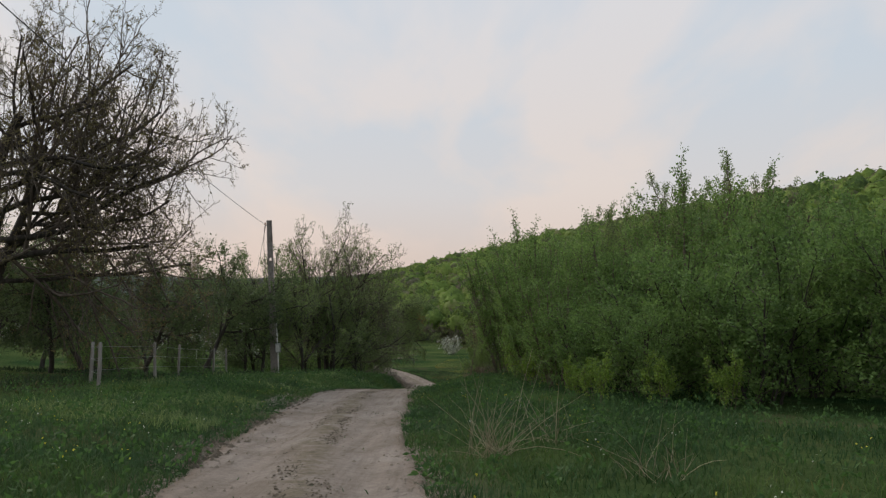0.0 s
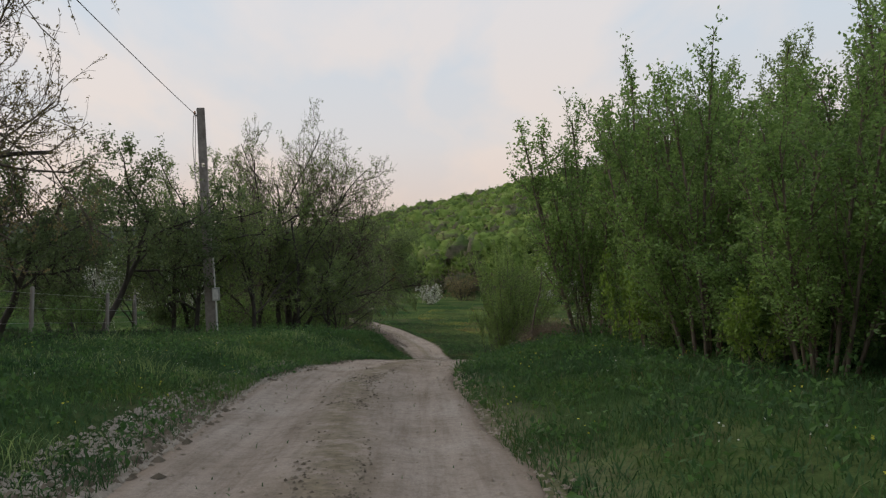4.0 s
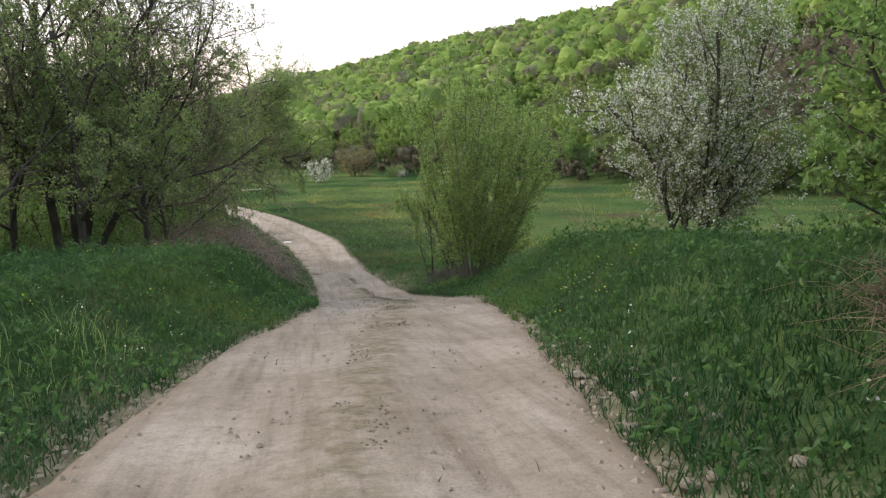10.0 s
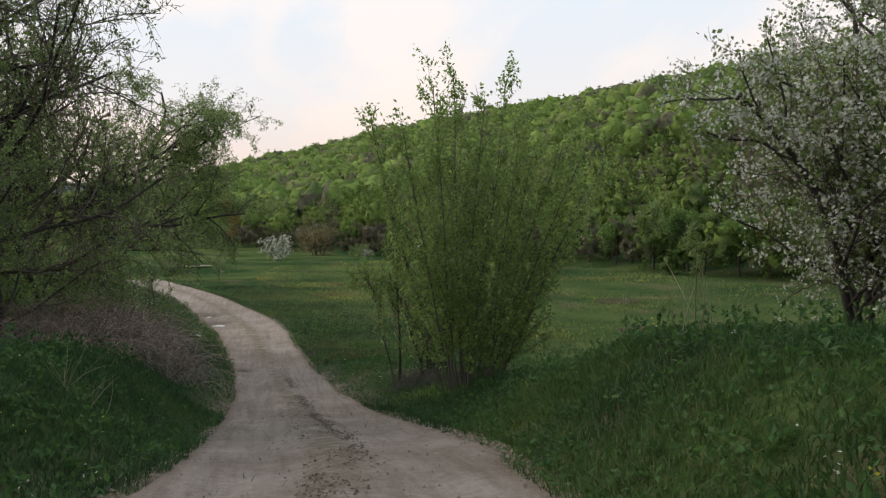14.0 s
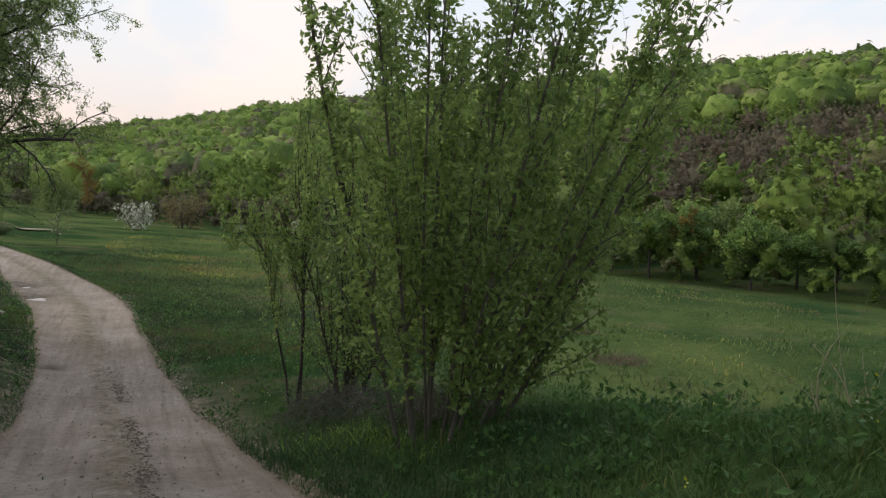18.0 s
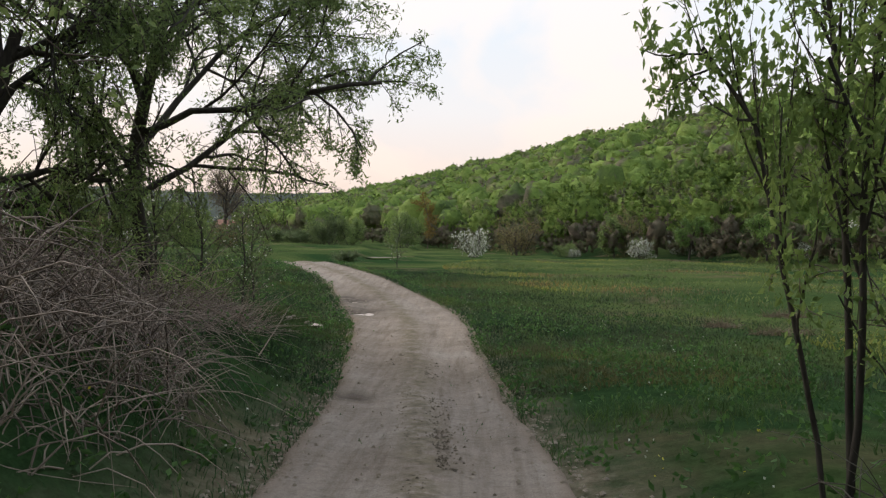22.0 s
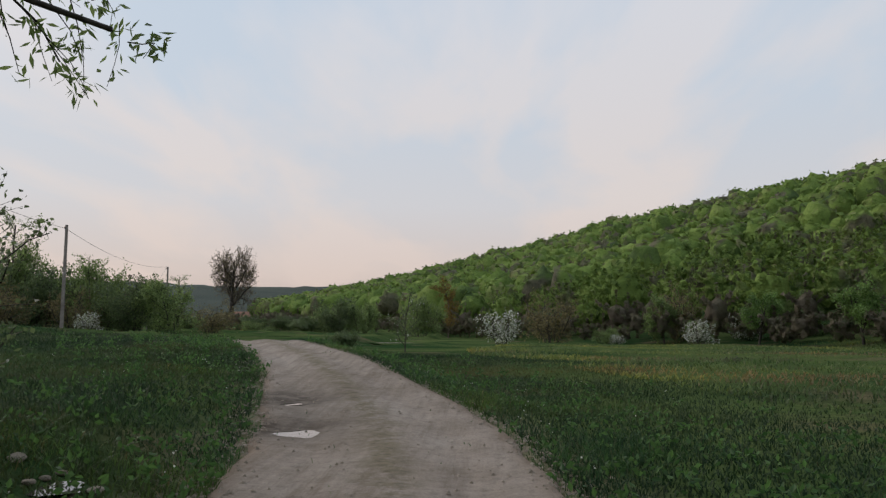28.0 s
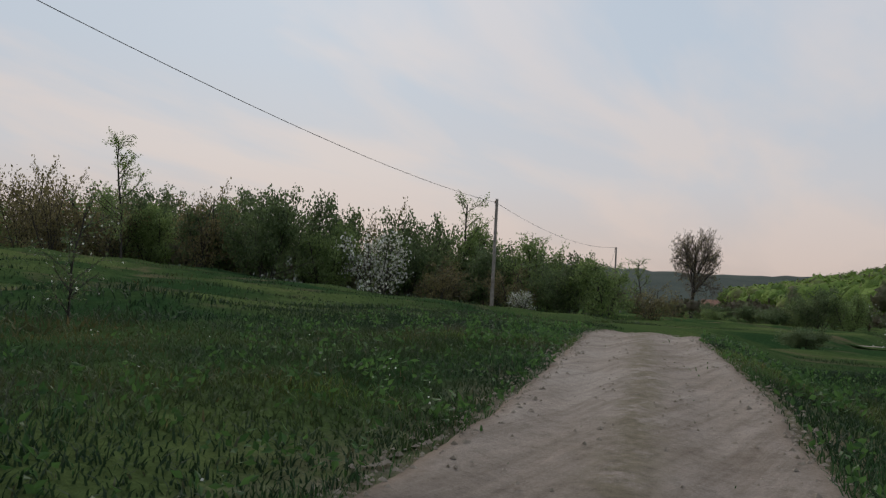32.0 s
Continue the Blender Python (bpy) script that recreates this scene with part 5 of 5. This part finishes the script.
# ---- poles, cables and fence ----
def concrete_pole(x, y, height, lean, wide, label, slots=True, turn=0.0):
    root = thing("utility_pole", x, y, label, "utility pole", "utility poles")
    root.matrix_basis = place(x, y, turn, 1, 1, 0.0, lean)
    bm = bmesh.new()
    top, deep = wide * 0.72, wide * 0.55
    gaps = [(0.735, 0.755), (0.535, 0.605), (0.478, 0.492), (0.455, 0.470)] if slots else []
    zs = sorted({-0.6, height, *(g * height for pair in gaps for g in pair)})
    for a, b in zip(zs[:-1], zs[1:]):
        wa, wb = (wide + (top - wide) * max(v, 0) / height for v in (a, b))
        hole_ = any(abs(a - g[0] * height) < 1e-6 for g in gaps)
        for lo, hi in (((-0.5, -0.24), (0.24, 0.5)) if hole_ else ((-0.5, 0.5),)):
            c = []
            for z, w in ((a, wa), (b, wb)):
                d = w * deep / wide
                c += [bm.verts.new((px * w, py * d, z)) for px, py in ((lo, -0.5), (hi, -0.5), (hi, 0.5), (lo, 0.5))]
            for f in ((3, 2, 1, 0), (4, 5, 6, 7), (0, 1, 5, 4), (1, 2, 6, 5), (2, 3, 7, 6), (3, 0, 4, 7)):
                bm.faces.new([c[i] for i in f])
    part("shaft", bm_mesh("shaft", bm, CONCRETE), root)
    bm = bmesh.new()
    box(bm, -top * 0.9, -0.03, height - 0.32, -top * 0.4, 0.03, height - 0.26)
    part("bracket", bm_mesh("bracket", bm, STEEL, 0.008), root, "galvanised steel bracket")
    part("insulator", mesh_of("insulator", *tubes([(np.array([(-top * 0.85, 0, height - 0.28), (-top * 0.85, 0, height - 0.2), (-top * 0.85, 0, height - 0.12), (-top * 0.85, 0, height - 0.1)]), [0.03, 0.05, 0.035, 0.002], 10)]), PORCELAIN), root, "brown porcelain insulator")
    return root


def cable(label, a, b, sag, thick=0.012):
    s = np.linspace(0, 1, 40)[:, None]
    p = np.array(a) * (1 - s) + np.array(b) * s
    p[:, 2] -= (4 * s * (1 - s) * sag)[:, 0]
    return tagged(part("overhead_cable", mesh_of("overhead_cable", *tubes([(p, np.full(40, thick), 6)]), CABLE)), label, "cable", "overhead cables")


first = concrete_pole(-10.5, 45.8, 9.1, (0.02, -0.05), 0.40, "slotted grey concrete utility pole with a meter box")
bm = bmesh.new()
box(bm, 0.14, -0.20, 1.25, 0.42, -0.02, 1.78)
meter = part("meter_box", bm_mesh("meter_box", bm, STEEL, 0.012), first, "grey metal meter box")
bm = bmesh.new()
box(bm, 0.17, -0.207, 1.30, 0.39, -0.202, 1.72)
part("lid", bm_mesh("lid", bm, WHITE_PIPE, 0.002), meter)
part("conduit", mesh_of("conduit", *tubes([(np.array([(0.27, -0.12, -0.1), (0.27, -0.12, 1.3), (0.26, -0.14, 1.9), (0.25, -0.14, 3.0)]), [0.035, 0.035, 0.03, 0.03], 8)]), WHITE_PIPE), first, "white plastic conduit")
part("cable_drop", mesh_of("cable_drop", *tubes([(np.array([(-0.28, -0.05, 8.8), (-0.36, -0.06, 7.6), (-0.32, -0.1, 6.4), (-0.2, -0.14, 5.2), (0.1, -0.16, 3.9), (0.25, -0.14, 3.0)]), [0.014] * 6, 5)]), CABLE), first, "black cable drop")
concrete_pole(-31.9, 117.4, 7.75, (0.0, 0.0), 0.24, "slim weathered utility pole standing in grass", False)
concrete_pole(-40.5, 154.8, 7.9, (0.0, 0.0), 0.22, "slim weathered utility pole standing in grass", False)
concrete_pole(-66.0, 205.0, 8.4, (0.0, 0.0), 0.22, "slim weathered utility pole standing in grass", False)
concrete_pole(-6.0, -6.5, 8.2, (0.0, 0.0), 0.42, "slotted grey concrete utility pole by a road", True)
lamp = thing("street_lamp", -57.5, 193.0, "slim grey street lamp with a pale head", "street lamp")
part("mast", mesh_of("mast", *tubes([(np.array([(0, 0, -0.3), (0, 0, 3), (0, 0, 6.6), (0.25, -0.1, 7.2), (0.9, -0.3, 7.5)]), [0.1, 0.085, 0.06, 0.05, 0.04], 8)]), STEEL), lamp)
bm = bmesh.new()
box(bm, 0.75, -0.5, 7.42, 1.45, -0.15, 7.58)
part("lamp_head", bm_mesh("lamp_head", bm, WHITE_PIPE, 0.03), lamp, "pale lamp head")
A_TOP = (-11.15, 45.6, 6.9)
cable("black overhead cable sagging towards a utility pole", A_TOP, (-6.2, -6.5, 8.25), 0.45)
cable("black overhead cable sagging across a field", A_TOP, (-31.95, 117.4, 2.55), 2.1)
cable("black overhead cable sagging between utility poles", (-31.95, 117.4, 2.55), (-40.6, 154.8, 2.5), 0.9)
cable("black overhead cable sagging between utility poles", (-40.6, 154.8, 2.5), (-66.0, 205.0, 2.4), 0.7)

POSTS = [(-10.7, 23.4), (-12.3, 26.3), (-11.7, 30.5), (-12.4, 35.0), (-12.2, 39.5), (-12.6, 43.2)]
for k, (x, y) in enumerate(POSTS):
    post = thing("fence_post", x, y, "leaning weathered wooden fence post", "fence post", "fence posts")
    lx, ly, h = 0.05 * math.sin(k * 2.3), 0.04 * math.cos(k * 1.7), 1.45 + 0.12 * math.sin(k * 3.1)
    part("stake", mesh_of("stake", *tubes([(np.array([(0, 0, -0.2), (lx * 0.5, ly, 0.6), (lx, ly, h), (lx, ly, h + 0.02)]), [0.065, 0.06, 0.055, 0.003], 7)]), POST_WOOD), post)
for h in (0.45, 0.85, 1.25):
    pts = [(x, y, float(land(x, y)) + h) for x, y in POSTS]
    tagged(part("fence_wire", mesh_of("fence_wire", *tubes([(np.array(pts), [0.004] * len(pts), 4)]), STEEL)), "thin rusty fence wire strung between posts", "fence wire", "fence wires")


# ---- a far house ----
house = thing("house", -118.0, 420.0, "small white house with a brown roof among trees", "house")
bm = bmesh.new()
box(bm, -5, -4, 0, 5, 4, 3.4)
part("wall", bm_mesh("wall", bm, PLASTER, 0.05), house)
bm = bmesh.new()
c = [bm.verts.new(v) for v in ((-5.6, -4.6, 3.3), (5.6, -4.6, 3.3), (5.6, 4.6, 3.3), (-5.6, 4.6, 3.3), (-5.6, 0, 6.2), (5.6, 0, 6.2))]
for f in ((0, 1, 5, 4), (2, 3, 4, 5), (1, 2, 5), (3, 0, 4), (3, 2, 1, 0)):
    bm.faces.new([c[i] for i in f])
part("roof", bm_mesh("roof", bm, ROOF), house)
for x in (-2.6, 2.2):
    bm = bmesh.new()
    box(bm, x - 0.6, -4.06, 1.1, x + 0.6, -3.98, 2.4)
    part("window", bm_mesh("window", bm, DARK_GLASS, 0.02), house)


# ---- puddles and stones ----
def puddle(x, y, a, b, seed, depth, label, level=None):
    rng = random.Random(seed)
    pts = []
    for k in range(28):
        t = k * 2 * math.pi / 28
        r = 1 + 0.22 * math.sin(2 * t + seed) + 0.16 * math.sin(3 * t + seed * 2) + 0.10 * math.sin(7 * t + seed) + rng.uniform(-0.06, 0.06)
        pts.append((x + a * r * math.cos(t), y + b * r * math.sin(t)))
    z = level if level is not None else float(RZ[(RX - x) ** 2 + (RY - y) ** 2 < 0.05].min()) + depth
    v = np.array([(x, y, z)] + [(px, py, z) for px, py in pts])
    f = np.array([(0, k + 1, (k + 1) % 28 + 1) for k in range(28)])
    tagged(part("puddle", mesh_of("puddle", v, f, PUDDLE, True)), label, "puddle", "puddles", "structure")


puddle(-3.6, 73.5, 0.50, 0.60, 2, 0.018, "rain puddle reflecting pale sky on a dirt road")
puddle(-4.1, 75.5, 0.30, 0.22, 5, 0.018, "small rain puddle reflecting pale sky on a dirt road")
puddle(-4.0, 76.2, 0.26, 0.22, 7, 0.018, "small rain puddle reflecting pale sky on a dirt road")
puddle(-4.05, 69.1, 0.30, 0.20, 11, 0.0, "shallow water standing in a grassy ditch", float(land(-4.05, 69.1)) + 0.012)


track = []
for s in np.linspace(0, 1, 9):
    x, y = -9.9 + 2.7 * s, 120.5 + 2.1 * s
    for w in (-1.1, 1.1):
        px, py = x - w * 0.6, y + w * 0.8
        track.append((px, py, float(land(px, py)) + 0.03))
tagged(part("side_track", mesh_of("side_track", np.array(track), np.array([(2 * k, 2 * k + 2, 2 * k + 3, 2 * k + 1) for k in range(8)]), ROAD_DIRT)), "short bare stretch of pale dirt track in a meadow", "dirt track", kind="structure")


def stone_mesh(seed):
    bm = bmesh.new()
    bmesh.ops.create_icosphere(bm, subdivisions=2, radius=1.0)
    off = Vector((seed * 3.1, seed * 1.7, 0))
    for v in bm.verts:
        d = v.co.normalized()
        v.co = d * (1 + 0.35 * noise.noise(d * 1.3 + off) + 0.14 * noise.noise(d * 3.5 + off))
        v.co.z *= 0.6
    return bm_mesh("stone", bm, STONE)


STONES = [stone_mesh(k) for k in range(6)]
for k in range(9):
    ob = tagged(new("stone", STONES[k % 6]), "pale stone in a grassy ditch", "stone", "ditch stones")
    ob.matrix_basis = place(-4.2 + 0.4 * math.sin(k * 2.1), 69.3 + 0.25 * math.cos(k * 1.3), k * 1.1, 0.045 + 0.015 * (k % 3), 0.8, -0.01)
rng_s = random.Random(77)
for k in range(46):
    y = rng_s.uniform(33.0, 39.5)
    x = float(ROAD(y)[1]) + rng_s.uniform(0.0, 0.55)
    ob = tagged(new("stone", STONES[k % 6]), "rough tan stone in a crumbling road bank", "stone", "bank stones")
    s = rng_s.uniform(0.015, 0.055)
    ob.matrix_basis = place(x, y, rng_s.uniform(0, 6), s, 1, -s * 0.25)
for k in range(40):
    y = rng_s.uniform(20, 31)
    x = float(ROAD(y)[0]) - rng_s.uniform(-0.05, 0.6)
    ob = tagged(new("stone", STONES[k % 6]), "pale stone at a dirt road's edge", "stone", "edge stones")
    s = rng_s.uniform(0.015, 0.05)
    ob.matrix_basis = place(x, y, rng_s.uniform(0, 6), s, 1, -s * 0.25)


def pebbles(name, label, seed, count, pick, lo, hi, material, lift=0.01):
    rng = np.random.default_rng(seed)
    tv = np.array([(1, 0, 0), (-1, 0, 0), (0, 1, 0), (0, -1, 0), (0, 0, 0.7), (0, 0, -0.5)], float)
    tf = np.array([(0, 2, 4), (2, 1, 4), (1, 3, 4), (3, 0, 4)])
    x, y = pick(rng, count)
    size = rng.uniform(lo, hi, (count, 1, 1)) * rng.uniform(0.6, 1.3, (count, 1, 3))
    a = rng.uniform(0, 6.3, count)
    t = np.stack([np.stack([np.cos(a), np.sin(a), 0 * a], 1), np.stack([-np.sin(a), np.cos(a), 0 * a], 1), np.tile((0, 0, 1.0), (count, 1))], 1)
    v = np.einsum("vi,nij->nvj", tv, t) * size + np.stack([x, y, land(x, y) + lift], 1)[:, None]
    f = (tf[None] + np.arange(count)[:, None, None] * 6).reshape(-1, 3)
    tagged(part(name, mesh_of(name, v.reshape(-1, 3), f, material, True)), label, "gravel", kind="stuff")


def on_middle(rng, n):
    y = rng.uniform(3, 92, n)
    l, r, _ = ROAD(y)
    keep = rng.uniform(0, 1, n)
    return (l + r) / 2 + rng.normal(0, 0.14, n) + np.where(keep > 0.8, rng.uniform(-1.2, 1.2, n), 0), y


def on_edges(rng, n):
    y = rng.uniform(3, 92, n)
    l, r, _ = ROAD(y)
    side = rng.random(n) < 0.5
    return np.where(side, l - rng.normal(0.0, 0.14, n), r + rng.normal(0.0, 0.14, n)), y


pebbles("gravel", "loose gravel and clods along the middle of a dirt road", 31, 9000, on_middle, 0.006, 0.03, STONE)
pebbles("edge_gravel", "loose gravel along the edges of a dirt road", 32, 9000, on_edges, 0.008, 0.035, STONE)


def on_spill(rng, n):
    y = rng.uniform(19, 31, n)
    return ROAD(y)[0] - rng.uniform(0, 1, n) ** 1.6 * 0.9 + 0.1, y


pebbles("spilled_gravel", "pale gravel spilled beside a dirt road", 33, 4000, on_spill, 0.010, 0.045, STONE)


def on_clods(rng, n):
    y = rng.uniform(6, 66, n)
    l, r, _ = ROAD(y)
    x = (l + r) / 2 + rng.normal(0.05, 0.15, n)
    lie = patchy(x * 2.2, y * 0.7, 5)
    return x[lie > 0.02][:n // 3], y[lie > 0.02][:n // 3]


pebbles("clods", "dark crumbly clods along the middle of a dirt road", 34, 5200, lambda rng, n: on_clods(rng, n * 3), 0.006, 0.024, CLODS, 0.026)


def on_strip(rng, n):
    y = rng.uniform(42, 60, n)
    l, r, _ = ROAD(y)
    x = (l + r) / 2 + rng.normal(0.12, 0.13, n)
    lie = patchy(x * 2.0, y * 0.8, 21) > -0.05
    return x[lie][:n // 3], y[lie][:n // 3]


pebbles("strip_clods", "dark clods and grit on the middle strip of a dirt road", 36, 2600, lambda rng, n: on_strip(rng, n * 3), 0.008, 0.026, CLODS, 0.024)


def on_crumbling_edge(rng, n):
    y = rng.uniform(8, 33, n)
    x = ROAD(y)[0] + rng.normal(-0.12, 0.16, n)
    lie = patchy(x * 1.2, y * 0.9, 12) > -0.1
    return x[lie][:n // 3], y[lie][:n // 3]


pebbles("edge_clods", "earthy clods broken off along a dirt road's grassy edge", 35, 1500, lambda rng, n: on_crumbling_edge(rng, n * 3), 0.015, 0.065, CLODS, 0.015)


# ---- grass, weeds and flowers ----
def beside(near, far, y0, y1, sides=(0, 1)):
    def pick(rng, n):
        y = rng.uniform(y0, y1, n)
        l, r, _ = ROAD(y)
        reach = 1.0 + 0.45 * patchy(y * 0.6, y * 0.13, 5) + rng.uniform(-0.35, 0.45, n)
        d = near + (far - near) * rng.uniform(0, 1, n) ** 1.25 * np.clip(reach, 0.3, 2.0)
        left_side = rng.random(n) < (0.5 if len(sides) == 2 else (1.0 if sides[0] == 0 else 0.0))
        return np.where(left_side, l - d, r + d), y
    return pick


def grass(name, label, seed, count, pick, tall, wide, material, clump=0.0, category="grass"):
    rng = np.random.default_rng(seed)
    x, y = pick(rng, count)
    if clump:
        hold = patchy(x * clump, y * clump, seed)
        keep = hold > rng.uniform(-0.55, 0.35, count)
        x, y = x[keep], y[keep]
        tall_by = 0.6 + 1.1 * np.clip(hold[keep] + 0.3, 0, 1)
    else:
        tall_by = np.ones(count)
    n = len(x)
    at = np.stack([x, y, land(x, y) - 0.02], 1)
    a = rng.uniform(0, 2 * np.pi, n)
    s = np.stack([np.cos(a), np.sin(a), 0 * a], 1)
    b = a + rng.uniform(0.6, 2.5, n)
    lean = np.stack([np.cos(b), np.sin(b), 0 * b], 1) * rng.uniform(0.2, 1.5, (n, 1))
    h = (tall * rng.uniform(0.35, 1.2, n) * tall_by * np.interp(y, [60, 68], [1.0, 0.72]))[:, None]
    w = (wide * rng.uniform(0.6, 1.3, n))[:, None]
    mid = at + (np.array([0, 0, 0.62]) + lean * 0.35) * h
    tip = at + (np.array([0, 0, 0.95]) + lean) * h
    v = np.stack([at - s * w * 0.5, at + s * w * 0.5, mid + s * w * 0.42, tip, mid - s * w * 0.42], 1).reshape(-1, 3)
    k = np.arange(n)[:, None] * 5
    tri = np.concatenate([k, k + 1, k + 2, k, k + 2, k + 4, k + 4, k + 2, k + 3], 1).reshape(-1, 3)
    me = mesh_of(name, v, tri, material, True)
    return tagged(part(name, me), label, category, kind="stuff")


grass("verge_grass", "lush green grass along the verges of a dirt road", 1, 150000, beside(-0.05, 2.6, -2, 92), 0.15, 0.009, GRASS, 0.9)
grass("bank_grass", "tall uneven green grass on the banks beside a road", 2, 130000, beside(2.0, 9.0, -2, 70), 0.16, 0.013, GRASS, 0.5)
grass("far_bank_grass", "rough grass beside the straight end of a road, darkened for dim light", 10, 45000, beside(1.5, 9.0, 68, 98), 0.15, 0.013, GRASS_ROUGH_DIM, 0.5)
grass("meadow_grass", "rough spring grass of a wide meadow", 3, 80000, beside(7.0, 40.0, 36, 135, (1,)), 0.17, 0.04, GRASS_FIELD, 0.25)
grass("field_grass", "rough spring grass of a sloping field", 4, 60000, beside(7.0, 36.0, 20, 125, (0,)), 0.20, 0.035, GRASS_ROUGH_DIM, 0.35)
grass("near_bank_grass", "dense lush grass on a bank above the road's bend", 6, 70000, beside(0.15, 5.5, 28, 54, (1,)), 0.15, 0.011, GRASS)
grass("near_verge_grass", "dense lush grass on the verge of a road's bend", 7, 50000, beside(0.1, 4.0, 26, 54, (0,)), 0.14, 0.011, GRASS)
grass("far_verge_grass", "short dense grass beside the straight end of a road", 8, 130000, beside(0.1, 7.0, 62, 92), 0.12, 0.015, GRASS_ROUGH_DIM)
grass("first_verge_grass", "dense grass beside the start of a road", 9, 60000, beside(0.1, 5.5, 2, 28), 0.13, 0.011, GRASS)
grass("road_grass", "sparse short grass on the middle strip of a dirt road", 5, 5000, on_middle, 0.045, 0.012, GRASS, 0.8)


def weeds(name, label, seed, count, pick, leaves, length, width, material, lift, category="weeds"):
    rng = np.random.default_rng(seed)
    x, y = pick(rng, count)
    at = np.repeat(np.stack([x, y, land(x, y)], 1), leaves, 0)
    up = rng.uniform(0.2, 1.0, len(at)) * lift
    at = at + rng.normal(0, 0.06, at.shape) * np.array([1, 1, 0]) + np.stack([0 * up, 0 * up, up], 1)
    v, f = leaf_quads(rng, at, length, width, -0.4)
    tagged(part(name, mesh_of(name, v, f, material, True)), label, category, kind="stuff")


weeds("broad_weeds", "broad-leaved green weeds among roadside grass", 21, 3200, beside(0.0, 4.5, 0, 90), 9, 0.085, 0.045, LEAF_WEED, 0.18)
weeds("bank_weeds", "broad-leaved weeds crowding a road bank", 25, 1700, beside(0.2, 4.0, 28, 50), 9, 0.075, 0.042, LEAF_WEED, 0.11)
weeds("dark_weeds", "dark nettles among grass under roadside trees", 22, 1500, beside(1.5, 9.0, 10, 66), 10, 0.09, 0.05, LEAF_WEED, 0.34)
weeds("white_flowers", "small white flowers scattered through roadside grass", 23, 200, beside(0.2, 5.0, 3, 80), 4, 0.022, 0.022, PETAL, 0.26, "flowers")
weeds("yellow_flowers", "small yellow flowers scattered through roadside grass", 24, 150, beside(0.2, 5.0, 3, 66), 4, 0.025, 0.025, PETAL_YELLOW, 0.28, "flowers")


def bright_tufts(rng, n):
    y = rng.uniform(51.2, 54.0, n)
    return ROAD(y)[1] + rng.uniform(0.25, 1.1, n), y


grass("bright_grass", "tuft of bright yellow-green young grass at the roadside", 41, 900, bright_tufts, 0.20, 0.010, LEAF_LIME, 1.3)
grass("yellowing_grass", "tall yellowish grass on a sunny roadside verge", 42, 16000, beside(0.5, 5.0, 12, 40, (0,)), 0.19, 0.009, LEAF_OLIVE, 0.7)
